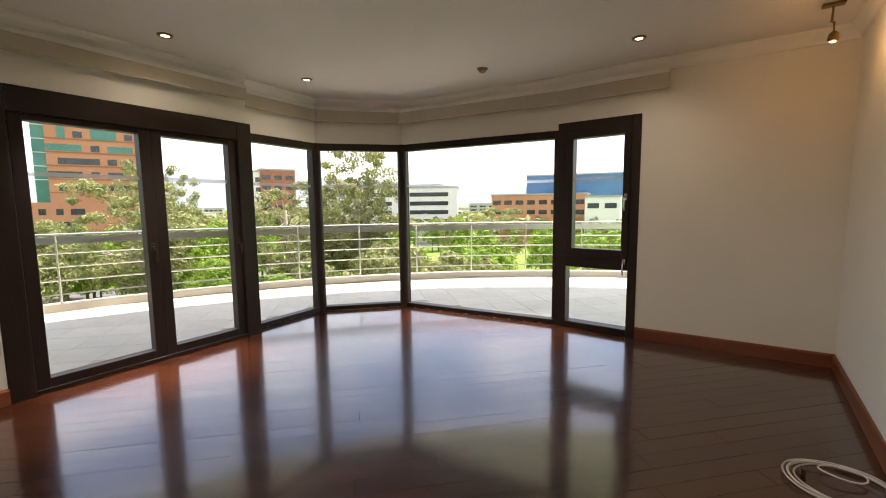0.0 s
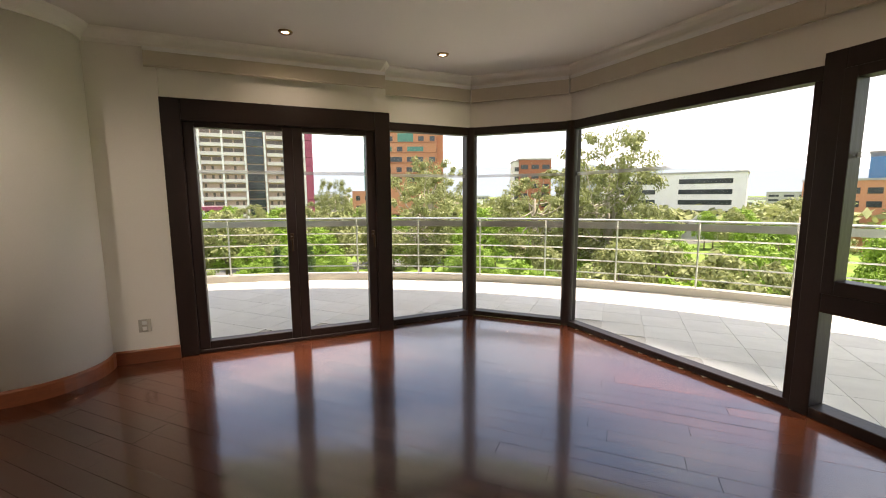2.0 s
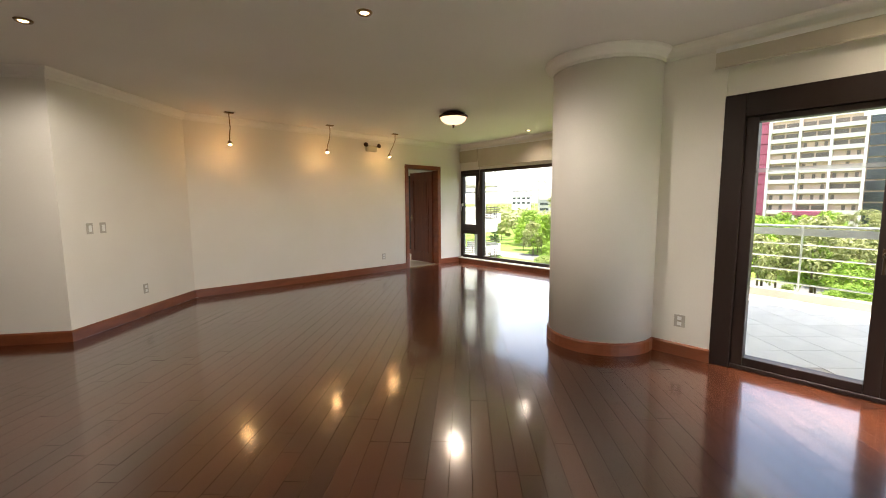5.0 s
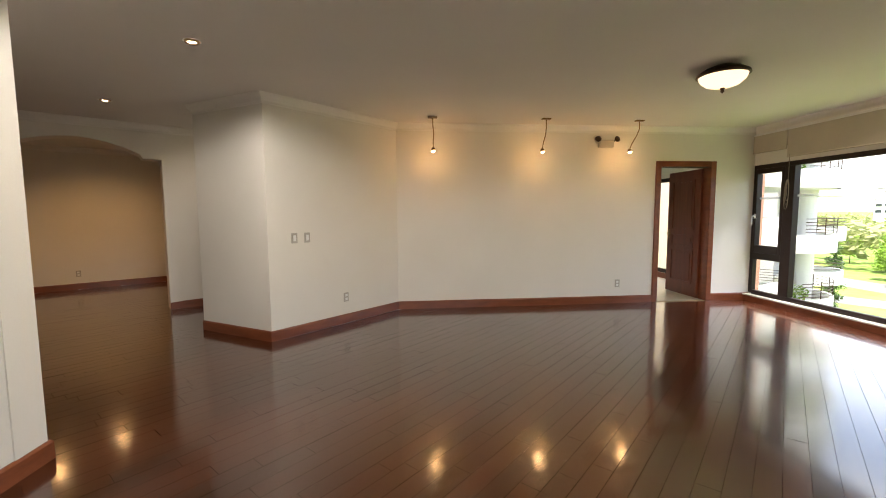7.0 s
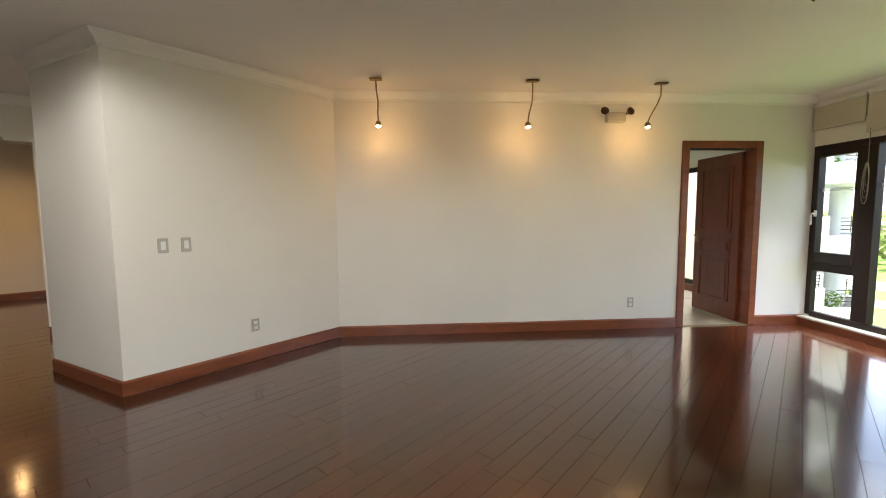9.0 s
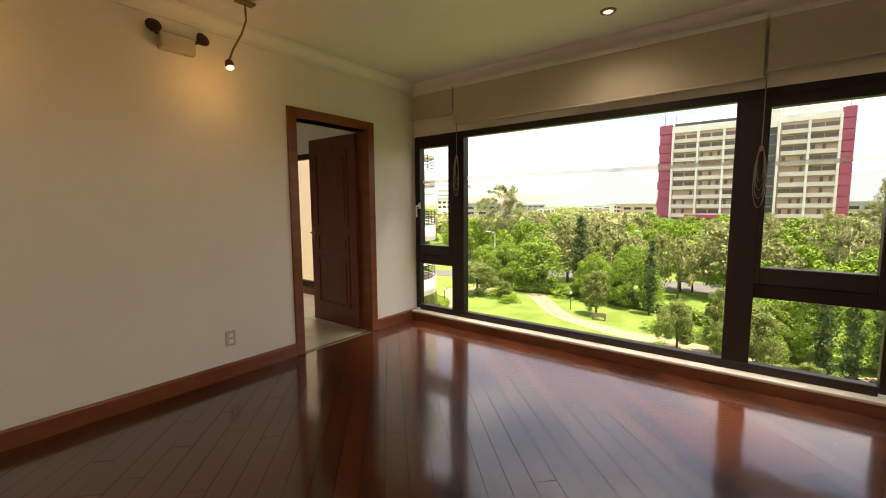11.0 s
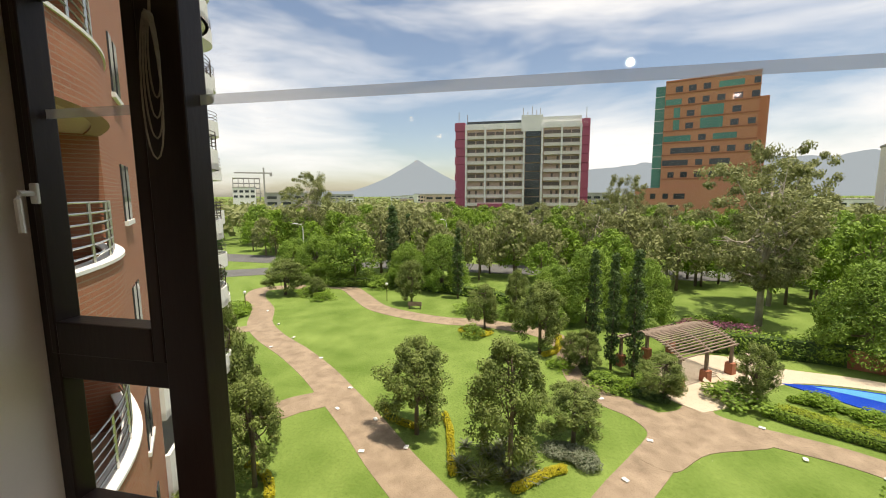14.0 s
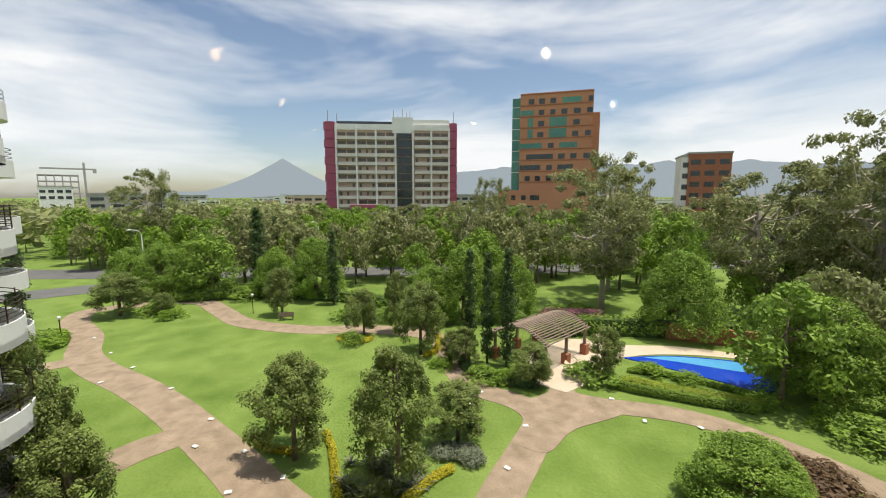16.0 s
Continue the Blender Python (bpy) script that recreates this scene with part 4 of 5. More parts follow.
def plant(protos, x, y, h, w, h0, w0, k=None, label=""):
    i = rt.randrange(len(protos)) if k is None else k
    m = pose(x, y, G, 0, 0, rt.uniform(0, 360)) @ Matrix.Diagonal((w / w0, w / w0, h / h0, 1))
    o = protos[i]
    if o in used:
        o = copy_thing(o, m)
    else:
        used.add(o)
        o.matrix_basis = m
    if label:
        tagged(o, label)
    return o


for x, y, h, w in ((64.5, 41.3, 7.0, 8.2), (63.5, 36.9, 7.8, 8), (63.0, 32.6, 7.8, 7.6), (60.5, 16.1, 8.2, 8.0), (61.5, 21.5, 7.4, 6.5), (48.6, 1.6, 6.9, 6.4), (48.8, -1.9, 8.2, 7.0), (48.0, -7.0, 7.2, 6), (41.4, -21.6, 8.4, 8.2), (28.4, -22.4, 7.8, 7.4), (33.5, -27.5, 7.5, 8), (19.8, -9.6, 4.0, 5.4)):
    plant(P_BROAD, x, y, h, w, 7.4, 7.6)
for x, y, h, w in ((25.6, 10.2, 5.6, 4.6), (23.4, 4.9, 7.1, 4.0), (26.3, 1.7, 3.6, 3.6), (39.2, 3.2, 6.6, 4.4), (44.4, 8.4, 4.8, 3.6), (44.9, 5.4, 6.6, 2.8), (52.6, 18.3, 5.6, 4.0), (54.0, 36.4, 5.2, 6.0), (53.5, 31.5, 2.9, 2.6), (32.4, -4.5, 3.9, 3.8), (33.2, -10.1, 5.0, 3.4), (36.0, -0.2, 3.6, 2.4), (21.6, 18.4, 8.4, 4.2), (20.0, 16.4, 5.6, 3.8), (24.0, 21.4, 8.4, 3.4), (36.9, 0.9, 3.6, 2.2), (16.2, 15.8, 4.0, 3.0)):
    plant(P_CONI, x, y, h, w, 5.9, 4.2)
for x, y, h, w in ((56.6, 13.2, 9.6, 1.9), (63.1, 24.2, 9.2, 2.0), (68.9, 25.8, 8.6, 2), (38.6, -0.9, 7.0, 1.1), (36.6, -2.0, 7.0, 1.15), (35.9, -3.4, 7.3, 1.25), (46.5, 40.3, 8.6, 1.7), (69.5, 23.5, 8.0, 1.8)):
    plant(P_CYP, x, y, h, w, 7.1, 1.45)
for x, y, h, w in ((51.3, -18.8, 17.2, 15), (47.0, -34.0, 17.4, 15.5), (45.4, -43.5, 16.4, 13), (40, -40.5, 22.0, 15), (60, -24, 15, 12), (92, 54, 14.5, 13), (74, -6, 12.5, 9), (82, -12, 13, 9), (78, -18, 12, 9), (84, 4, 12, 9), (30, -62, 13, 12)):
    plant(P_EUC, x, y, h, w, 16.6, 15.5)
n_wood = 0
while n_wood < 175:
    a, r = radians(rt.uniform(-93, 44)), rt.uniform(30, 150) if rt.random() < 0.8 else rt.uniform(24, 60)
    x, y = 4 + r * math.cos(a), 4 + r * math.sin(a)
    if math.degrees(a) > -33 and x < 62 or math.degrees(a) > 20 and x < 76 or math.degrees(a) > -44 and r < 52 and y > -30:
        continue
    if abs(x - 80) < 5.5 or x > 104 and -52 < y < -12 or x > 140:
        continue
    h = rt.uniform(6.5, 10.5) if r < 60 else rt.uniform(7.5, 12.6)
    plant(P_WOOD, x, y, h, h * rt.uniform(0.75, 1.1), 10.6, 11.0)
    n_wood += 1
n_wood = 0
while n_wood < 180:
    a, r = radians(rt.uniform(-36, 36)), rt.uniform(62, 138)
    x, y = 4 + r * math.cos(a), 4 + r * math.sin(a)
    if x < 60 or abs(x - 80) < 4.5 or x > 103 and -52 < y < -12 or math.degrees(a) > 27 and 62 < r < 84 or abs(x - 66) < 6 and 30 < y < 50:
        continue
    h = rt.uniform(7.0, 12.4)
    plant(P_WOOD, x, y, h, h * rt.uniform(0.8, 1.1), 10.6, 11.0)
    n_wood += 1
for x, y, s, k in ((42.3, 9.3, 1.2, 0), (33.0, -9.0, 1.6, 0), (33.9, -1.2, 1.2, 0), (33.2, -2.4, 1.0, 1), (34.3, -4.6, 1.0, 0), (36.5, 1.6, 1.1, 1), (24.0, -20.6, 1.7, 0), (19.6, -11.6, 1.3, 2), (20.6, -12.0, 1.4, 2), (21.4, -13.0, 1.3, 2), (22.2, -13.6, 1.2, 2), (20.2, -13.2, 1.5, 2), (18.8, -12.8, 1.4, 2), (21.0, -14.4, 1.3, 2), (44.2, 37.6, 2.0, 0), (42.5, 36.2, 2.0, 1), (54.8, 32.8, 1.8, 0), (52.5, 30.2, 1.5, 1), (62, 31.5, 2.2, 0), (63, 28, 2.2, 0), (61, 25, 2.0, 0), (50.5, 10.2, 1.8, 0), (49.5, 6.5, 1.6, 0), (33.6, -13.9, 1.2, 1), (31.8, -15.6, 1.2, 1), (28.3, -18.1, 1.3, 1), (25.7, -20.6, 1.6, 1), (47.5, -12, 2.0, 0), (49, -15, 2.2, 1)):
    plant(P_SHRUB, x, y, 1.35 * s * 0.8, 2.1 * s, 1.6, 2.1, k)


def hedge(name, label, pts, w, h, material, size, dens, seed, cat="hedge"):
    line = smooth_line(pts, 6)
    blobs = [((x, y, G + h * 0.5), (w * 0.62, w * 0.62, h * 0.55)) for x, y in line]
    t = thing(name, label, cat)
    o = new("foliage", leaves_mesh("foliage", blobs, dens, size, material, seed, shell=0.6))
    o.parent = t
    # One solid dark green core fills the hedge behind its leaf quads.
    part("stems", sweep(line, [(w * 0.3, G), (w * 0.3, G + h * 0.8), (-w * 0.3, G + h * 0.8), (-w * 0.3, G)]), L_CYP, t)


hedge("border_hedge", "oval clipped yellow-green bed round a lawn tree", [(43.7, 10.2), (43.0, 9.6), (42.8, 8.9), (43.3, 8.2)], 1.3, 0.35, M_YELLOW, 0.09, 320, 71)
hedge("border_hedge", "clipped yellow-green border round the conifer bed", [(38.6, 2.8), (39.4, 2.0), (40.6, 1.6), (42.0, 1.4), (43.3, 1.4)], 0.5, 0.4, M_YELLOW, 0.09, 160, 72)
hedge("border_hedge", "narrow yellow-green border in the near bed", [(27.6, 9.0), (26.4, 8.5), (25.2, 8.2), (23.8, 7.9), (22.6, 7.6)], 0.34, 0.4, M_YELLOW, 0.07, 150, 73)
hedge("border_hedge", "narrow yellow-green border in the near bed", [(22.0, 4.6), (22.6, 4.0), (23.2, 3.4), (23.6, 2.9), (23.9, 2.4)], 0.4, 0.4, M_YELLOW, 0.07, 150, 74)
hedge("border_hedge", "yellow-green border round the near tree", [(27.7, 12.8), (26.9, 12.3), (26.4, 11.4), (26.1, 10.3)], 0.36, 0.35, M_YELLOW, 0.07, 150, 75)
hedge("border_hedge", "yellow-green border below the neighbouring building", [(19.5, 15.3), (20.6, 16.2), (21.2, 17.6)], 0.36, 0.3, M_YELLOW, 0.08, 140, 76)
hedge("clipped_hedge", "dark clipped hedge in front of the pool bed", [(31.6, -9.9), (30.6, -11.2), (29.6, -12.9), (28.4, -14.9), (27.4, -16.8)], 0.45, 0.7, L_BROAD, 0.07, 420, 77)
hedge("clipped_hedge", "bright yellow-green ground cover beside the pool", [(31.9, -11.3), (30.9, -12.6), (29.9, -14.2), (28.7, -16.2), (28.1, -17.4)], 1.1, 0.62, M_YELLOWGREEN, 0.07, 520, 78)
hedge("clipped_hedge", "low leafy edge along the pool", [(33.9, -12.6), (33.0, -14.8), (31.4, -16.6), (29.6, -18.4)], 0.5, 0.4, L_BRIGHT, 0.08, 260, 85)
hedge("flower_bed", "silvery sage cushion of low shrubs in the near bed", [(25.2, 2.8), (25.2, 2.2), (24.9, 1.4), (24.4, 1.2)], 1.1, 0.6, L_SAGE, 0.07, 320, 82, "flower bed")
hedge("flower_bed", "low leafy bed beside the path", [(47.0, 38.4), (46.2, 37.6), (45.2, 36.8), (44.2, 36.2)], 2.2, 0.7, L_BRIGHT, 0.14, 300, 83, "flower bed")
hedge("clipped_hedge", "flowering hedge with pale pink blossom behind the pool", [(46.5, -10.5), (46.2, -13.0), (45.6, -15.4)], 1.6, 1.6, leafy("blossom", (0.16, 0.14, 0.06), (0.52, 0.16, 0.30)), 0.14, 260, 84)


def agave(x, y, r, seed):
    """A rosette of stiff pointed blades."""
    t = thing("agave", "spiky grey-green rosette plant in the near bed", "plant", "rosette plants in the bed", m=pose(x, y, G))
    g = random.Random(seed)
    bm = nbm()
    for i in range(26):
        a, up = i * 2.4, g.uniform(0.25, 1.15)
        ln, w = r * g.uniform(0.75, 1.15), 0.055
        dx, dy = math.cos(a), math.sin(a)
        pts = [(0.03, 0.05, w), (0.5 * ln * math.cos(up), 0.5 * ln * math.sin(up) + 0.06, w * 0.85), (ln * math.cos(up * 0.85), ln * math.sin(up * 0.85), 0.004)]
        rowv = [[bm.verts.new((d_ * dx - q * dy, d_ * dy + q * dx, z + (0.02 if q else 0))) for q in (-wd, 0, wd)] for d_, z, wd in pts]
        for p_, q_ in zip(rowv, rowv[1:]):
            for k in (0, 1):
                bm.faces.new((p_[k], p_[k + 1], q_[k + 1], q_[k]))
    part("blades", bm, L_SAGE if seed % 3 else L_CONI, t)


ra = random.Random(14)
for i in range(34):
    u, v = ra.random(), ra.random()
    agave(22.3 + 3.0 * u, 3.4 + 3.9 * v + 0.3 * u, ra.uniform(0.55, 0.95), i)
hedge("clipped_hedge", "dark hedge along the back of the pool deck", [(42.5, -8.5), (42.6, -13), (41.5, -19), (39, -26)], 1.6, 2.0, L_BROAD, 0.16, 300, 79)
hedge("clipped_hedge", "dark hedge along the back of the lawn", [(60, 33), (61, 28), (62, 24), (60, 18), (57, 10), (52, 4)], 1.6, 1.5, L_BROAD, 0.16, 300, 80)
hedge("clipped_hedge", "low dark hedge round the cypress bed", [(37.0, -0.2), (35.2, -0.4), (33.0, -2.6), (32.2, -4.4)], 0.8, 0.6, L_CYP, 0.10, 200, 81)
# far woods, as one mass
g = np.random.default_rng(9)
far_blobs = []
while len(far_blobs) < 2600:
    a, r = radians(g.uniform(-98, 48)), 130 + 900 * g.random() ** 1.6
    x, y = r * math.cos(a), r * math.sin(a)
    if x < 185 and -60 < y < 36 and x > 100:
        continue
    k = g.uniform(3, 6)
    far_blobs.append(((x, y, G + g.uniform(5, 8.2)), (k, k, k * 0.6)))
o = new("far_woods", leaves_mesh("far_woods", far_blobs, 26, 1.5, L_EUC, 10, shell=0.3))
tagged(o, "distant green tree canopy of the city", "woods", kind="stuff")


# ---- garden pergola, loungers, lamps ----
pg = thing("pergola", "curved wooden slat pergola on brick posts by the pool", "pergola", m=pose(37.9, -6.8, G, 0, 0, -52))
for k in range(26):
    f = k / 25
    part("slat", boxes((-3.4, 3.4, -0.055, 0.055, -0.03, 0.03), m=pose(0, -2.6 + 5.2 * f, 2.35 + 0.9 * math.sin(math.pi * min(1, f * 1.08)) , 0, 0, 0), bevel=0), M_WOOD, pg)
for sx in (-3.0, 0.0, 3.0):
    part("rafter", tube([(sx, -2.7 + 5.4 * i / 12, 2.28 + 0.9 * math.sin(math.pi * min(1, i / 12 * 1.08))) for i in range(13)], 0.09, 6), M_WOOD, pg)
    for sy in (-2.4, 2.4):
        part("post", boxes((sx - 0.1, sx + 0.1, sy - 0.1, sy + 0.1, 0.9, 2.5), bevel=0.01), M_WOOD, pg)
        part("pier", boxes((sx - 0.28, sx + 0.28, sy - 0.28, sy + 0.28, 0, 0.9), bevel=0.02), M_BRICK, pg, "red brick pier")
for i, (x, y, a) in enumerate(((38.6, -11.6, 20), (37.6, -12.3, 25), (39.6, -13.2, 15), (35.2, -9.6, 50), (34.2, -8.4, 60))):
    t = thing("sun_lounger", "pale wooden sun lounger on the pool deck", "lounger", "loungers by the pool", m=pose(x, y, G + 0.05, 0, 0, a))
    part("bed", boxes((-0.95, 0.35, -0.32, 0.32, 0.28, 0.36), bevel=0.02), M_DECK, t)
    part("backrest", boxes((0, 0.7, -0.32, 0.32, 0, 0.07), m=pose(0.35, 0, 0.3, 0, -35, 0), bevel=0.02), M_DECK, t)
    for lx in (-0.85, 0.25):
        for ly in (-0.27, 0.27):
            part("leg", boxes((lx - 0.03, lx + 0.03, ly - 0.03, ly + 0.03, 0, 0.28)), M_WOOD, t)
for x, y in ((53.5, 21.8), (46.0, 36.5), (58.5, 40)):
    t = thing("garden_lamp", "small dark post lamp with a white globe", "lamp", "garden post lamps", m=pose(x, y, G))
    part("pole", tube([(0, 0, 0), (0, 0, 2.0)], 0.045, 8), M_BRONZE, t)
    part("globe", lathe([(0.05, 2.0), (0.15, 2.1), (0.17, 2.2), (0.12, 2.32), (0.01, 2.36)], 14), M_STUCCO, t, smooth=True)
for x, y in ((50.6, 17.3), (55.0, 33.5)):
    t = thing("park_bench", "dark wooden bench under a lawn tree", "bench", m=pose(x, y, G, 0, 0, 100))
    part("seat", boxes((-0.8, 0.8, -0.22, 0.22, 0.4, 0.46)), M_WOOD, t)
    part("backrest", boxes((-0.8, 0.8, 0.2, 0.26, 0.46, 0.9)), M_WOOD, t)
    for s in (-0.65, 0.65):
        part("leg", boxes((s - 0.05, s + 0.05, -0.2, 0.2, 0, 0.4)), M_WOOD, t)
bw = thing("garden_wall", "low red brick garden wall behind the pool", "wall")
part("wall", boxes((0, 9, -0.15, 0.15, 0, 1.5), m=pose(36.5, -27.5, G, 0, 0, 60)), M_BRICK, bw)
part("pier", boxes((-0.4, 0.4, -0.4, 0.4, 0, 1.9), m=pose(36.5, -27.5, G, 0, 0, 60)), M_BRICK, bw)


# ---- buildings ----
def shared(name, bm, material):
    me = bpy.data.meshes.new(name)
    bm.to_mesh(me)
    bm.free()
    me.materials.append(material)
    return me


def put(name, me, parent, m):
    o = new(name, me)
    o.parent = parent
    o.matrix_basis = m
    return o


M_APT_W = mat("shaded_window", (0.10, 0.075, 0.06), (0.20, 0.155, 0.13), 0.3, 0.2, 1.5, 0.0)
M_APT_B = mat("warm_white_render", (0.60, 0.55, 0.50), (0.70, 0.65, 0.60), 0.8, 0.2, 2, 0.05)
# white slab block with magenta ends; local x runs along its front, y into it
hb = thing("apartment_block", "tall white apartment block with magenta end walls", "building", m=pose(150, 30.2, 0, 0, 0, -90))
WB, TOPZ, P = 44.4, 24.3, 2.82
part("wall", boxes((3.6, WB - 2.6, 0, 14, G, TOPZ)), M_PINK, hb)
part("parapet_wall", boxes((3.6, WB - 2.6, -0.6, 0.6, TOPZ - 1.0, TOPZ + 0.9), bevel=0), M_STUCCO, hb)
part("stair_head", boxes((22.5, 29.5, -0.7, 8, TOPZ - 2, TOPZ + 3.2), (29.5, WB - 2.6, 0, 8, TOPZ, TOPZ + 2.6)), M_STUCCO, hb)
part("roof_shed", boxes((4, 22.4, 1, 10, TOPZ + 0.9, TOPZ + 2.0)), M_DKGLASS, hb)
for s, x0, x1 in ((0, 0, 3.6), (1, WB - 2.6, WB)):
    for k in range(12):
        part("end_fin", boxes((x0 + 0.25 * (k % 2), x1, -0.9, 14, TOPZ + 2.6 - (k + 1) * P - 1, TOPZ + 2.4 - k * P - 1)), M_MAGENTA, hb)
    part("end_wall", boxes((x0 + 0.5, x1 - 0.2, -0.5, 14, G, TOPZ + 1.6)), M_MAGENTA, hb)
bays = [(4.2, 10.2), (10.8, 16.8), (17.2, 23.2), (30.0, 35.4), (35.9, 41.5)]
me_w = shared("window", boxes((-1.3, 1.3, -0.12, 0.1, 0, 1.15)), M_APT_W)
me_w2 = shared("window", boxes((-0.35, 0.35, -0.12, 0.1, 0, 1.3)), M_APT_W)
me_p = shared("balcony", boxes((-2.95, 2.95, -1.2, -0.02, -0.15, 0.08), (-2.95, 2.95, -1.2, -1.05, 0.08, 0.95)), M_APT_B)
rb = random.Random(3)
for k in range(12):
    z = TOPZ - 1.2 - (k + 1) * P
    for a, b in bays:
        put("balcony", me_p, hb, Matrix.Translation(((a + b) / 2, 0, z)) @ Matrix.Diagonal(((b - a) / 6, 1, 1, 1)))
        if k < 2 or rb.random() < 0.35:
            for s in (-0.25, 0.25):
                put("window", me_w, hb, Matrix.Translation(((a + b) / 2 + s * (b - a), 0, z + 1.05)))
        else:
            for s in (-0.36, 0.02, 0.34):
                if rb.random() < 0.75:
                    put("window", me_w2, hb, Matrix.Translation(((a + b) / 2 + s * (b - a), 0, z + 0.95)))
    part("dark_panel", boxes((24.0, 28.9, -0.5, 0.1, z + 0.35, z + P - 0.05)), M_DKGLASS, hb)
for x in (3.9, 10.5, 17.0, 23.5, 29.4, 35.65, 41.65):
    part("fin", boxes((x - 0.28, x + 0.28, -1.25, 0, G, TOPZ)), M_STUCCO, hb)
for x, h in ((1, 3), (4, 2), (23, 3.4), (24.5, 2.2), (26, 3.8), (27.4, 2.6), (28.6, 3.2), (43.5, 3)):
    part("antenna", tube([(x, 2, TOPZ), (x, 2, TOPZ + 2.6 + h)], 0.12, 5), M_GREY, hb)
part("sign_band", boxes((8, 18, -1.6, -1.2, G + 9.2, G + 10.4)), M_MAGENTA, hb)

# orange brick office tower with green glazing; local x along its front, nearest corner at the end
ot = thing("office_tower", "orange brick office tower with green glazed corner", "building", m=pose(119, -27.6, 0, 0, 0, math.degrees(math.atan2(-17.3, -7))))
WO, TZ = 18.7, 28.6
part("wall", boxes((0, WO, 0, 16, G, TZ)), M_BRIGHT_BRICK, ot)
part("side_wing", boxes((WO, WO + 2.0, 4.5, 14, G, TZ - 5)), M_BRIGHT_BRICK, ot)
part("glazed_corner", boxes((-2.2, 0.0, 0.6, 10, G + 9, TZ - 1.0)), M_GRGLASS, ot)
part("low_wing", boxes((-5.6, WO + 0.2, -0.6, 14, G + 8.2, 2.9)), M_BRIGHT_BRICK, ot)
part("podium", boxes((-5.0, WO + 2, 0.2, 13, G, G + 8.2)), M_DKGLASS, ot)
part("sign_board", boxes((3.0, 10.0, -1.2, -0.8, G + 5.2, G + 8.0)), M_DKGLASS, ot)
for i, (x, wd) in enumerate(((3.6, 0.55), (4.3, 0.55), (5.0, 0.4), (5.55, 0.5), (6.2, 0.25), (6.6, 0.5), (7.2, 0.5), (8.1, 0.5), (8.75, 0.85))):
    part("sign_bar", boxes((x, x + wd, -1.26, -1.2, G + 6.5, G + (7.5 if i > 6 else 7.1))), M_STUCCO, ot)
for k in range(9):
    part("string_course", boxes((-0.05, WO + 0.1, -0.12, 0, TZ - 2.9 * k - 0.45, TZ - 2.9 * k - 0.2)), M_BRICK, ot)
rows = [[(35, 60), (80, 105), (128, 152), (178, 256), (284, 303)], [(2, 58), (80, 103), (128, 150), (175, 200), (226, 254), (280, 303)], [(33, 55), (78, 104), (125, 198), (225, 252)], [(33, 55), (76, 102), (125, 198), (222, 247), (275, 298)], [(2, 97), (122, 147), (170, 245)], [(30, 145), (167, 195), (218, 244), (272, 300)], [(2, 93), (118, 142), (165, 230)], [(25, 47), (70, 93), (117, 142), (165, 230)]]
for r, row in enumerate(rows):
    z = TZ - 2.9 - 2.9 * r - 0.0
    for a, b in row:
        big = (b - a) > 40 and r in (0, 1, 2, 3, 4) or (a, b) == (33, 55)
        x0, x1 = a / 305 * WO, b / 305 * WO
        part("window", boxes((x0, x1, -0.06, 0.1, z + (0.0 if r not in (2, 3) or not big else -0.3), z + (1.35 if r not in (2, 3) or not big else 2.2)), (x0 - 0.08, x1 + 0.08, -0.1, 0.0, z - 0.42, z - 0.32)), M_GRGLASS if big else M_DKGLASS, ot)
    for yy in (2.0, 7.0, 12.0):
        part("window", boxes((WO - 0.1, WO + 0.06, yy, yy + 1.6, z, z + 1.3)), M_DKGLASS, ot)
for x0, x1, z in ((-4.6, -3.4, 0.2), (-2.0, -0.8, 0.2), (0.8, 2.0, 0.2), (3.2, 5.6, 0.2), (-4.6, -3.4, -2.6), (-2.0, -0.8, -2.6), (0.6, 4.4, -2.6)):
    part("window", boxes((x0, x1, -0.68, -0.5, z, z + 1.3)), M_DKGLASS, ot)
for k in range(7):
    part("spandrel", boxes((-2.3, 0.0, 0.5, 0.6, TZ - 3.5 - 2.9 * k, TZ - 3.35 - 2.9 * k)), M_STUCCO, ot)


def block(name, label, x, y, ang, w, dep, top, material, floors, cols, glass, low=G, wz=1.4, start=1.6):
    t = thing(name, label, "building", m=pose(x, y, 0, 0, 0, ang))
    part("wall", boxes((0, w, 0, dep, low, top)), material, t)
    part("roof", boxes((-0.2, w + 0.2, -0.2, dep + 0.2, top, top + 0.5)), M_GREY, t)
    for k in range(floors):
        z = top - start - wz - k * 3.1
        for c in range(cols):
            f = w / cols
            part("window", boxes((c * f + f * 0.16, (c + 1) * f - f * 0.16, -0.08, 0.2, z, z + wz)), glass, t)
    return t


block("brick_tower", "red brick apartment tower with a white corner", 118, -76.6, -115, 10.5, 10, 13.0, M_BRICK, 5, 3, M_DKGLASS)
block("white_tower_corner", "narrow white stair tower of the brick block", 119.2, -75.2, -115, 2.6, 9, 12.3, M_STUCCO, 5, 1, M_DKGLASS)
block("glass_office", "low office building with dark ribbon windows", 110, -104, -150, 40, 14, 7.6, M_STUCCO, 4, 2, M_DKGLASS)
block("blue_office", "wide blue mirrored glass building", 60, -149, 193, 34, 16, 12.0, M_BLGLASS, 3, 6, M_BLGLASS)
block("brick_hall", "low orange brick building below the blue one", 62, -124, 190, 30, 12, 4.4, M_BRIGHT_BRICK, 2, 8, M_DKGLASS)
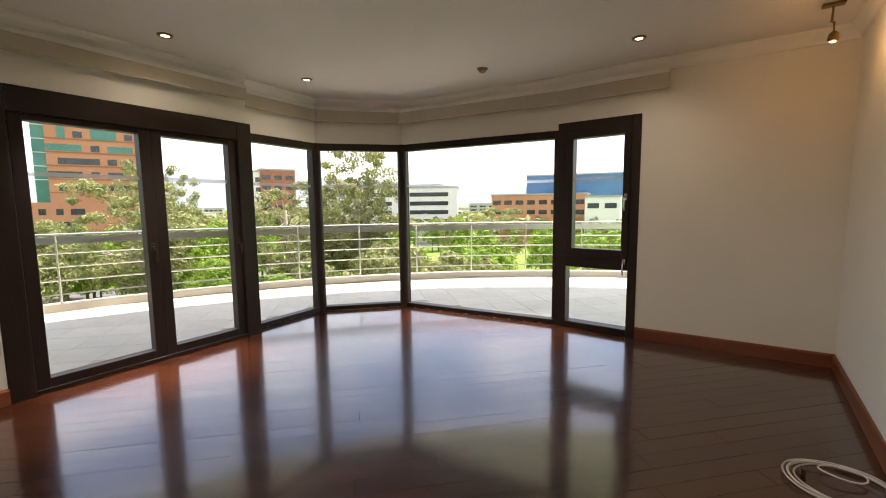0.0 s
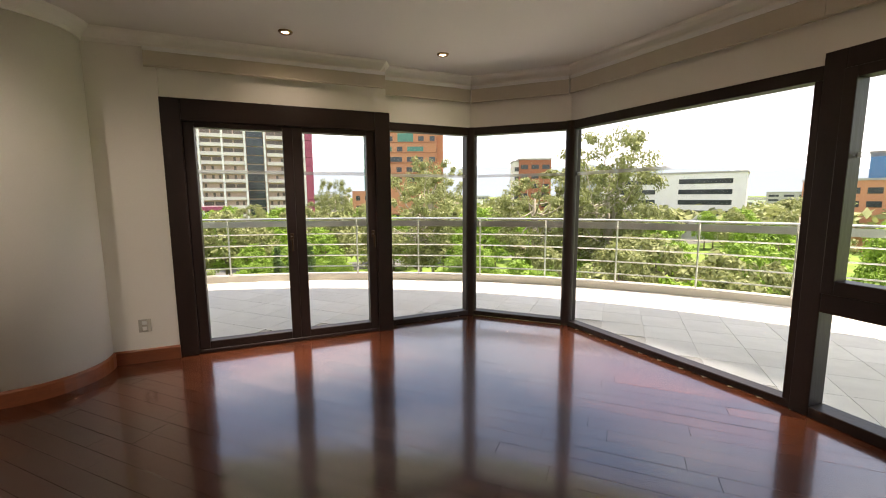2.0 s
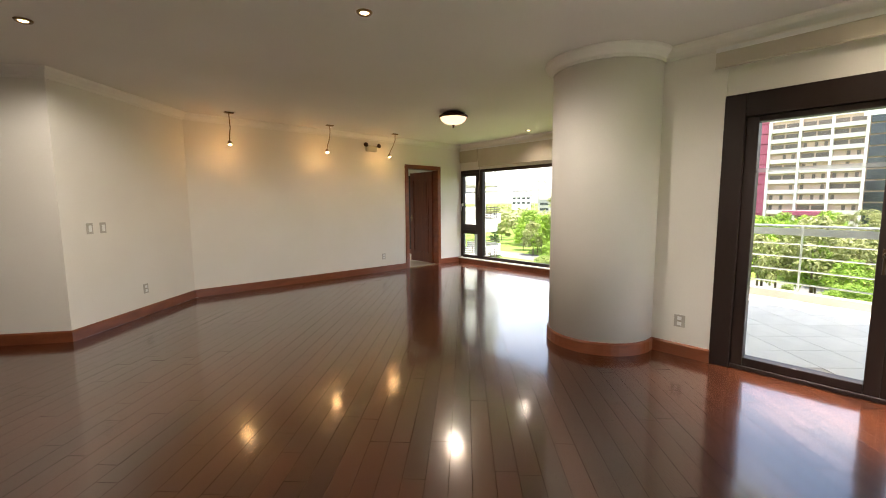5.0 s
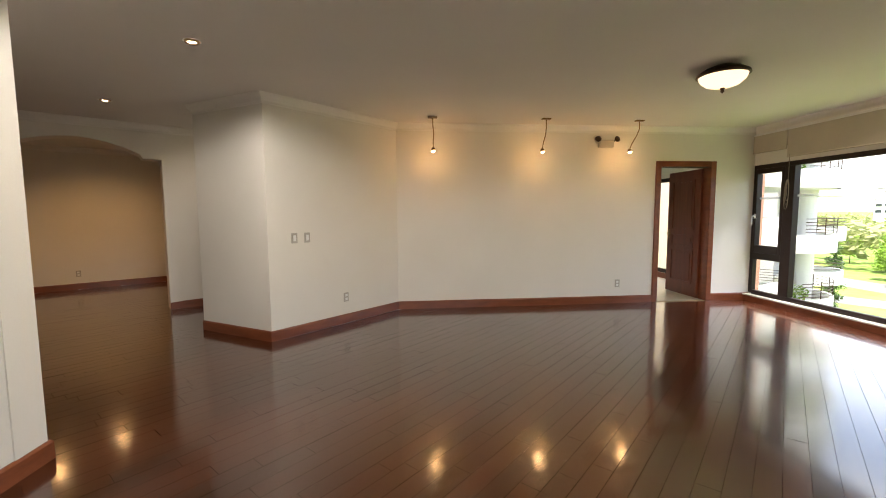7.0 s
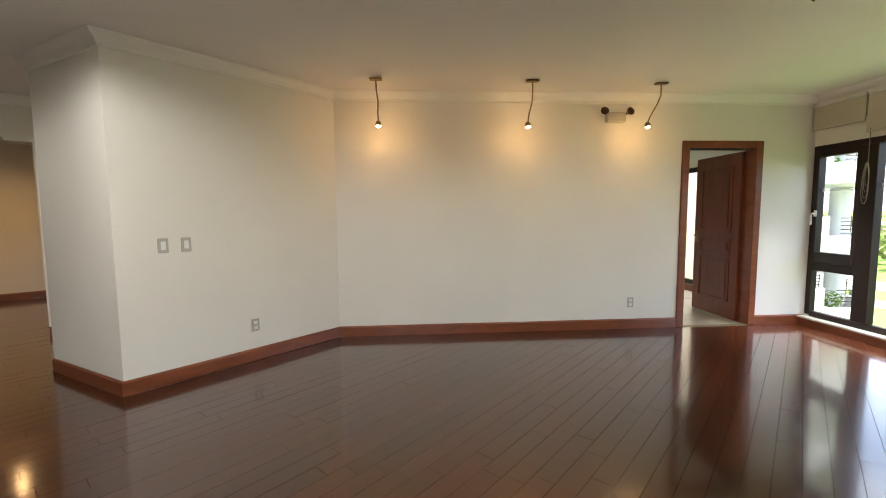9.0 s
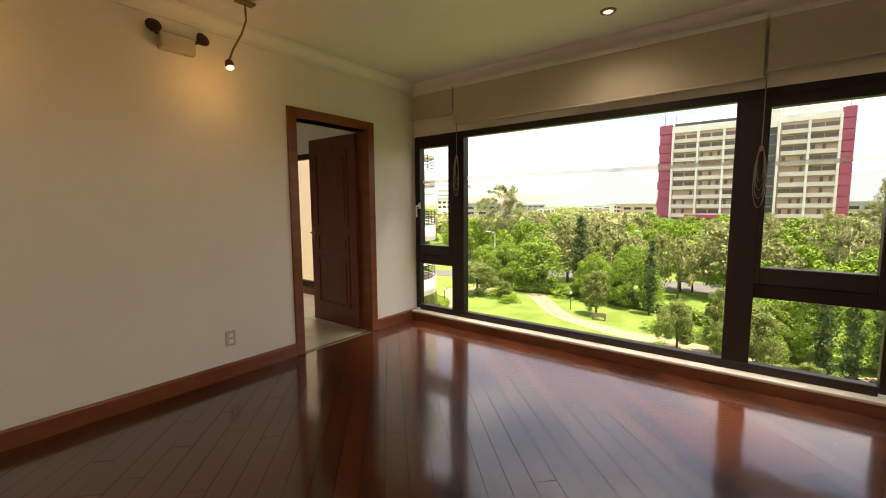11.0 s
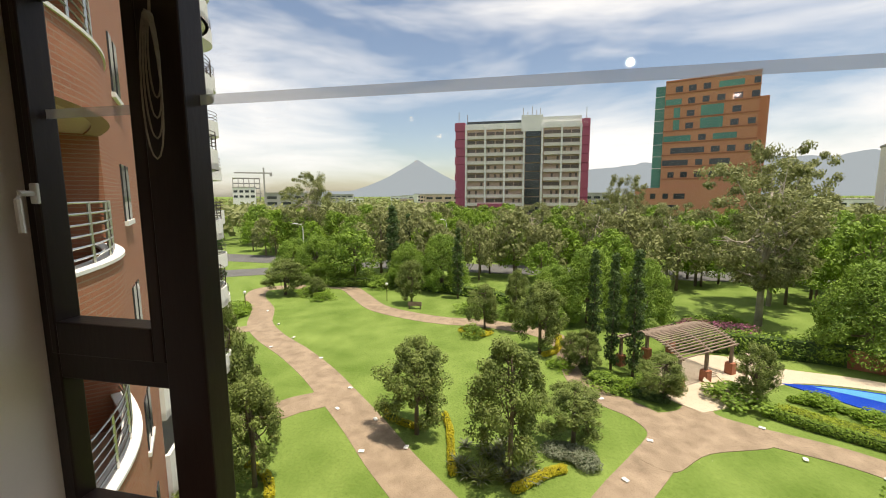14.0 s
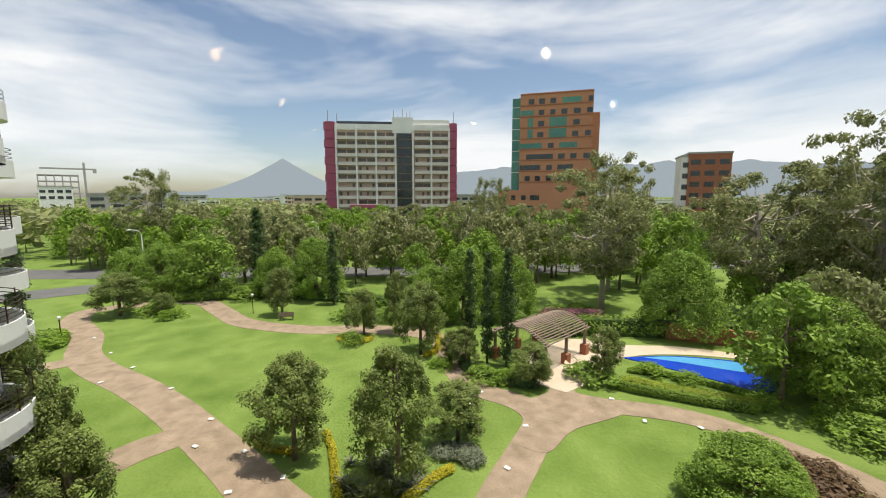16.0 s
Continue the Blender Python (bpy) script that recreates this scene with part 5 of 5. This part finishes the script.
block("white_hall", "low white building beside the brick one", 30, -118, 185, 9, 10, 3.2, M_STUCCO, 1, 2, M_DKGLASS)
block("white_office", "pale stepped office building among the trees", 124, -118, -135, 17, 12, 6.5, M_STUCCO, 4, 2, M_DKGLASS)
# open concrete frame under construction, with its crane
cf = thing("construction_frame", "unfinished concrete building frame in the distance", "building", m=pose(236, 188, 0, 0, 0, -55))
for k in range(7):
    part("floor_slab", boxes((-1 if k == 3 else 0, 17 if k == 3 else 16, 0, 12, G + 5 + 3.2 * k, G + 5.5 + 3.2 * k)), M_GREY, cf)
    for c in range(6):
        part("column", boxes((c * 3.1, c * 3.1 + 0.5, 0, 0.5, G + 5.5 + 3.2 * k - 3.2, G + 5 + 3.2 * k)), M_GREY, cf)
cr = thing("tower_crane", "slim tower crane beside the unfinished building", "crane", m=pose(244, 171, 0, 0, 0, -55))
part("mast", boxes((-0.5, 0.5, -0.5, 0.5, G, 19)), M_GREY, cr)
part("jib", boxes((-17, 5, -0.4, 0.4, 15.2, 16.0)), M_GREY, cr)
part("counterweight", boxes((3.4, 5, -0.8, 0.8, 13.6, 15.2)), M_GREY, cr)
rc = random.Random(8)
for i in range(46):
    a, r = radians(rc.uniform(-85, 42)), rc.uniform(230, 620)
    w_, h_ = rc.uniform(10, 34), rc.uniform(9.5, 15.5) + (4 if math.degrees(a) > 33 else 0)
    x, y = r * math.cos(a), r * math.sin(a)
    block("city_house", "small pale city building in the distance", x, y, math.degrees(a) - 90 + rc.uniform(-15, 15), w_, 12, G + h_, rc.choice((M_STUCCO, M_STUCCO, M_GREY, M_PINK)), 2, 4, M_DKGLASS)

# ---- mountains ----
# Distance haze is painted as an even blue glow over black mountains.
M_HAZE = glow("mountain_haze_glow", (0.50, 0.59, 0.68), 0.58)
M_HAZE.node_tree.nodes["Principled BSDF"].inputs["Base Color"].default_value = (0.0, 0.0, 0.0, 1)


def ridge(name, label, dist, a0, a1, fn, n=160):
    bm = nbm()
    rows_ = []
    for i in range(n + 1):
        a = a0 + (a1 - a0) * i / n
        x, y = dist * math.cos(radians(a)), dist * math.sin(radians(a))
        z = dist * math.tan(radians(max(0.05, fn(a))))
        rows_.append((bm.verts.new((x, y, G - 5)), bm.verts.new((x, y, z)), bm.verts.new((x * 1.12, y * 1.12, G - 5))))
    for p_, q_ in zip(rows_, rows_[1:]):
        bm.faces.new((p_[0], q_[0], q_[1], p_[1]))
        bm.faces.new((p_[1], q_[1], q_[2], p_[2]))
    tagged(link_mesh(name, bm, M_HAZE), label, "mountain", kind="structure")


def wob(a):
    return 0.22 * noise.noise((a * 0.35, 1.7, 0)) + 0.10 * noise.noise((a * 1.3, 4.2, 0))


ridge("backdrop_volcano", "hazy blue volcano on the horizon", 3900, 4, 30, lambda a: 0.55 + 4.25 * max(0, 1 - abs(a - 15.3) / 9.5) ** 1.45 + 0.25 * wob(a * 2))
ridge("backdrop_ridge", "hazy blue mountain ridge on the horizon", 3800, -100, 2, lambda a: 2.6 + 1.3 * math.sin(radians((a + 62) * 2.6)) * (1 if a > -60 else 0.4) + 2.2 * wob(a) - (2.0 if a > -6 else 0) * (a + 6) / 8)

# ---- the neighbouring wing of the same building ----
nb = thing("neighbour_wing", "brick and white wing with stacked curved balconies", "building")
NC = Vector((19.6, 20.6))
M_COURSES = M_BRICK.copy()
M_COURSES.name = "brick_courses"
_n, _l = M_COURSES.node_tree.nodes, M_COURSES.node_tree.links
_p, _co, _cx = _n["Principled BSDF"], _n["Texture Coordinate"], _n.new("ShaderNodeVectorMath")
_cx.operation = "DOT_PRODUCT"
_cx.inputs[1].default_value = (0.728, 0.685, 0)
_sx, _cb, _bt, _mm = _n.new("ShaderNodeSeparateXYZ"), _n.new("ShaderNodeCombineXYZ"), _n.new("ShaderNodeTexBrick"), _n.new("ShaderNodeMixRGB")
_l.new(_co.outputs["Object"], _cx.inputs[0])
_l.new(_co.outputs["Object"], _sx.inputs[0])
_l.new(_cx.outputs["Value"], _cb.inputs[0])
_l.new(_sx.outputs["Z"], _cb.inputs[1])
_l.new(_cb.outputs[0], _bt.inputs["Vector"])
_bt.inputs["Scale"].default_value, _bt.inputs["Brick Width"].default_value, _bt.inputs["Row Height"].default_value, _bt.inputs["Mortar Size"].default_value = 1.0, 0.24, 0.085, 0.008
_mm.inputs[2].default_value = (0.36, 0.24, 0.17, 1)
_l.new(_p.inputs["Base Color"].links[0].from_socket, _mm.inputs[1])
_l.new(_bt.outputs["Fac"], _mm.inputs[0])
_l.new(_mm.outputs[0], _p.inputs["Base Color"])
# brick face from D to A, with a tall recess of stacked bowed balconies between D and B
NA, NB, ND = Vector((16.3, 17.15)), Vector((11.27, 12.45)), Vector((8.0, 9.4))
wm, wlen = seg(NB, NA)
part("brick_wall", boxes((0, wlen, 0.0, 0.5, G, 14), (0, 0.5, 0.5, 3.0, G, 14), m=wm), M_COURSES, nb, "orange-red brick wall")
rm, rlen = seg(ND, NB)
part("recess_wall", boxes((-0.3, rlen, 2.2, 2.5, G, 14), (-0.5, 0, 0.0, 2.2, G, 14), m=rm), M_PINK, nb, "shaded rendered wall behind the balconies")
for k in range(-4, 5):
    zc = 0.35 + 3.1 * k
    if zc - 1 < G:
        continue
    bow = [(rm @ Vector((rlen * i / 16, -0.4 * math.sin(math.pi * i / 16), 0))).xy for i in range(17)]
    inner = [tuple((rm @ Vector(v)).xy) for v in ((rlen, 2.2, 0), (0, 2.2, 0))]
    bb = part("brick_balcony", prism([tuple(v) for v in bow] + inner, zc - 0.95, zc - 0.75), M_PINK, nb)
    part("parapet", sweep([tuple(v) for v in bow], [(-0.02, zc - 0.98), (-0.02, zc), (0.22, zc), (0.22, zc - 0.98)]), M_COURSES, bb, "bowed brick parapet")
    part("coping", sweep([tuple(v) for v in bow], [(-0.05, zc + 0.002), (-0.05, zc + 0.05), (0.25, zc + 0.05), (0.25, zc + 0.002)]), M_STUCCO, bb, "white coping")
    for q in range(6):
        part("bar", tube([(v.x, v.y, zc + 0.16 + 0.145 * q) for v in [(rm @ Vector((rlen * i / 16, 0.1 - 0.4 * math.sin(math.pi * i / 16), 0))) for i in range(17)]], 0.016, 5), M_STEEL, bb)
    for i in (2, 5, 8, 11, 14):
        v = rm @ Vector((rlen * i / 16, 0.1 - 0.4 * math.sin(math.pi * i / 16), 0))
        part("post", tube([(v.x, v.y, zc + 0.05), (v.x, v.y, zc + 0.9)], 0.022, 6), M_STEEL, bb)
part("back_wall", prism([(16.3, 17.7), (18.0, 21.2), (21.0, 22.4), (22.5, 26), (17, 28), (12, 20)], G, 14), M_GREY, nb)
me_col = lathe([(0.42, G), (0.42, 14)], 20, Matrix.Translation((21.9, 20.4, 0)))
part("column", me_col, M_STUCCO, nb, "round white column", smooth=True)


def barc(c, r, a0, a1, n=20):
    return [(c.x + r * math.cos(radians(a0 + (a1 - a0) * i / n)), c.y + r * math.sin(radians(a0 + (a1 - a0) * i / n))) for i in range(n + 1)]


for k in range(-4, 5):
    z = -0.2 + 3.1 * k
    if z < G + 2:
        continue
    curve = [(16.0, 17.6), (16.45, 17.1)] + barc(NC, 2.95, -118, 48)
    bal = part("balcony", prism(curve + [(20, 24), (17.0, 20.5)], z - 0.42, z - 0.14), M_STUCCO, nb)
    part("parapet", sweep(curve, [(0.0, z - 0.42), (0.0, z + 0.45), (0.14, z + 0.45), (0.14, z - 0.42)]), M_STUCCO, bal)
    part("end_pier", sweep([(16.0, 17.6), (16.45, 17.1), barc(NC, 2.95, -118, -100, 2)[0], barc(NC, 2.95, -118, -100, 2)[1]], [(0.0, z + 0.45), (0.0, z + 1.3), (0.14, z + 1.3), (0.14, z + 0.45)]), M_STUCCO, bal)
    for q in range(5):
        part("bar", tube([(x, y, z + 0.58 + 0.16 * q) for x, y in barc(NC, 2.9, -100, 48)], 0.018, 5), M_BRONZE, bal)
    for a in (-80, -55, -30, -5, 20):
        x, y = barc(NC, 2.9, a, a + 1, 1)[0]
        part("post", tube([(x, y, z + 0.45), (x, y, z + 1.28)], 0.022, 5), M_BRONZE, bal)
    part("window", boxes((0.44 * wlen - 0.5, 0.44 * wlen, -0.04, 0.1, z + 0.9, z + 2.3), m=wm), M_DKGLASS, nb)
    part("window", boxes((0.44 * wlen + 0.3, 0.44 * wlen + 0.8, -0.04, 0.1, z + 0.9, z + 2.3), m=wm), M_DKGLASS, nb)
    part("window_ledge", boxes((0.44 * wlen - 0.6, 0.44 * wlen + 0.9, -0.08, 0.0, z + 0.78, z + 0.9), m=wm), M_STUCCO, nb)
fb = thing("far_wing", "further white wing with small round balconies", "building")
FC = Vector((29.6, 28.4))
part("wall", prism([(27, 27.5), (29.5, 29.5), (31, 32), (26, 34), (23.5, 29)], G, 17), M_GREY, fb)
for k in range(-4, 6):
    z = -0.2 + 3.1 * k
    if z < G + 2:
        continue
    bal = part("balcony", prism(barc(FC, 2.7, -150, 60) + [(28, 31)], z - 0.5, z - 0.1), M_STUCCO, fb)
    part("parapet", sweep(barc(FC, 2.7, -150, 60), [(0.0, z - 0.1), (0.0, z + 0.45), (0.12, z + 0.45), (0.12, z - 0.1)]), M_STUCCO, bal)
    for q in range(3):
        part("bar", tube([(x, y, z + 0.62 + 0.22 * q) for x, y in barc(FC, 2.65, -150, 60)], 0.02, 5), M_BRONZE, bal)
for x, y, z in ((18.6, 18.9, 2.9), (19.4, 18.75, 2.9), (18.4, 18.9, -3.3), (20.2, 18.9, -3.3)):
    t = thing("balcony_plant", "leafy potted plant on a balcony", "plant", m=pose(x, y, z - 0.14))
    part("pot", lathe([(0.14, 0), (0.2, 0.3), (0.18, 0.3), (0.17, 0.26)], 14), M_BRICK, t)
    o = new("leaves", leaves_mesh("leaves", [((0, 0, 0.7), (0.35, 0.35, 0.45))], 160, 0.1, L_BROAD, 5))
    o.parent = t

# small pale marker stones along the paths, and two street lamps
stone = None
for i, (x, y) in enumerate(((24.2, 10.4), (26.5, 13.0), (30.0, 16.2), (34.5, 20.8), (38.6, 25.8), (42.0, 29.6), (27.2, 15.8), (23.4, 12.6), (36.0, 26.4), (46.2, 33.8), (23.8, -0.4), (27.4, -2.4), (31.8, -0.6), (27.2, -9.6), (26.2, -12.4), (30.0, -9.0))):
    m_ = pose(x, y, G, 0, 0, 40 * i)
    if stone is None:
        stone = thing("path_light", "small flat white path light in the grass", "garden light", "path lights", m=m_)
        part("cap", boxes((-0.16, 0.16, -0.11, 0.11, 0.05, 0.11), bevel=0.02), M_STUCCO, stone)
        part("stem", boxes((-0.06, 0.06, -0.05, 0.05, -0.02, 0.05)), M_GREY, stone)
    else:
        copy_thing(stone, m_)
for x, y in ((72, 44), (88, 21), (89, -6)):
    t = thing("street_lamp", "tall pale street lamp beside the road", "lamp", "street lamps", m=pose(x, y, G, 0, 0, 160))
    part("pole", tube([(0, 0, 0), (0, 0, 7.6), (0.3, 0, 8.2), (1.6, 0, 8.5)], [0.1, 0.07, 0.06, 0.05], 8), M_STUCCO, t)
    part("lamp_head", boxes((1.5, 2.2, -0.14, 0.14, 8.42, 8.56), bevel=0.03), M_STUCCO, t)

# ---- floor planks, last ----
def inside_spans(u0, n, d, poly):
    """Where the line u0 + s d lies inside the polygon."""
    cuts = []
    k = len(poly)
    for i in range(k):
        a, b = Vector(poly[i]) - u0, Vector(poly[(i + 1) % k]) - u0
        fa, fb = a.dot(n), b.dot(n)
        if (fa > 0) != (fb > 0):
            t = fa / (fa - fb)
            cuts.append((a + (b - a) * t).dot(d))
    cuts.sort()
    return list(zip(cuts[::2], cuts[1::2]))


rng = random.Random(7)
PW = 0.118
d = Vector((1, 1)).normalized()
n = Vector((-1, 1)).normalized()
unit = bpy.data.meshes.new("plank")
bm = nbm()
box(bm, -0.5, 0.5, -0.5, 0.5, -0.007, 0.0)
bm.to_mesh(unit)
bm.free()
unit.materials.append(M_PLANK)
floor_ob = bpy.data.objects["floor"]
verts, faces, placed = [], [], []
for k in range(-80, 140):
    u0 = n * (k * PW + 0.013)
    for s0, s1 in inside_spans(u0, n, d, ROOM):
        s = s0 - 0.05 - rng.random() * 0.9
        while s < s1 + 0.05:
            ln = rng.choice((0.55, 0.75, 0.95, 1.2, 1.5)) * rng.uniform(0.92, 1.08)
            a, b = max(s, s0 - 0.05), min(s + ln, s1 + 0.05)
            s += ln
            if b - a > 0.03:
                placed.append((u0 + d * (a + b) / 2, b - a))
placed.sort(key=lambda v: (v[0] - Vector((1.2, -0.6))).length)
for i, (c, ln) in enumerate(placed):
    dz = rng.uniform(-0.0006, 0.0)
    if i < 300:
        o = new("plank", unit)
        o.parent = floor_ob
        o.matrix_basis = pose(c.x, c.y, dz, rng.uniform(-0.32, 0.32), rng.uniform(-0.06, 0.06), 45) @ Matrix.Diagonal((ln - 0.0022, PW - 0.0022, 1, 1))
    else:
        mm = pose(c.x, c.y, dz, rng.uniform(-0.32, 0.32), rng.uniform(-0.06, 0.06), 45) @ Matrix.Diagonal((ln - 0.0022, PW - 0.0022, 1, 1))
        j = len(verts)
        verts += [mm @ Vector(v) for v in ((-0.5, -0.5, -0.007), (0.5, -0.5, -0.007), (0.5, 0.5, -0.007), (-0.5, 0.5, -0.007), (-0.5, -0.5, 0), (0.5, -0.5, 0), (0.5, 0.5, 0), (-0.5, 0.5, 0))]
        faces += [(j + 4, j + 5, j + 6, j + 7), (j, j + 1, j + 5, j + 4), (j + 1, j + 2, j + 6, j + 5), (j + 2, j + 3, j + 7, j + 6), (j + 3, j, j + 4, j + 7)]
me = bpy.data.meshes.new("further_planks")
me.from_pydata([tuple(v) for v in verts], [], faces)
me.materials.append(M_PLANKS)
o = new("further_planks", me)
o.parent = floor_ob
tagged(o, "dark varnished planks laid diagonally", kind="stuff")
# terrace tiles
tu = bpy.data.meshes.new("paving_tile")
bm = nbm()
box(bm, -0.5, 0.5, -0.5, 0.5, -0.006, 0.0)
bm.to_mesh(tu)
bm.free()
tu.materials.append(M_TERR)
tf = bpy.data.objects["terrace_floor"]
for i in range(-24, 24):
    for j in range(-30, 30):
        c = Vector((2.0, -3.0)) + Matrix.Rotation(radians(45), 2) @ Vector((i * 0.42, j * 0.42))
        if (c - TC).length > TRAD - 0.02 or c.y > 1.2 or c.x < -2.1:
            continue
        if c.x < 3.2 and c.y > -3.3 or c.x < 2.3 and c.y > -4.15 or c.x < 3.3 and c.y > -2.9 or (c.x - 2.3) - (c.y + 3.85) < 0.1 and c.y > -3.9 and c.x < 3.3:
            continue
        o = new("paving_tile", tu)
        o.parent = tf
        o.matrix_basis = pose(c.x, c.y, -0.03, 0, 0, 45) @ Matrix.Diagonal((0.415, 0.415, 1, 1))
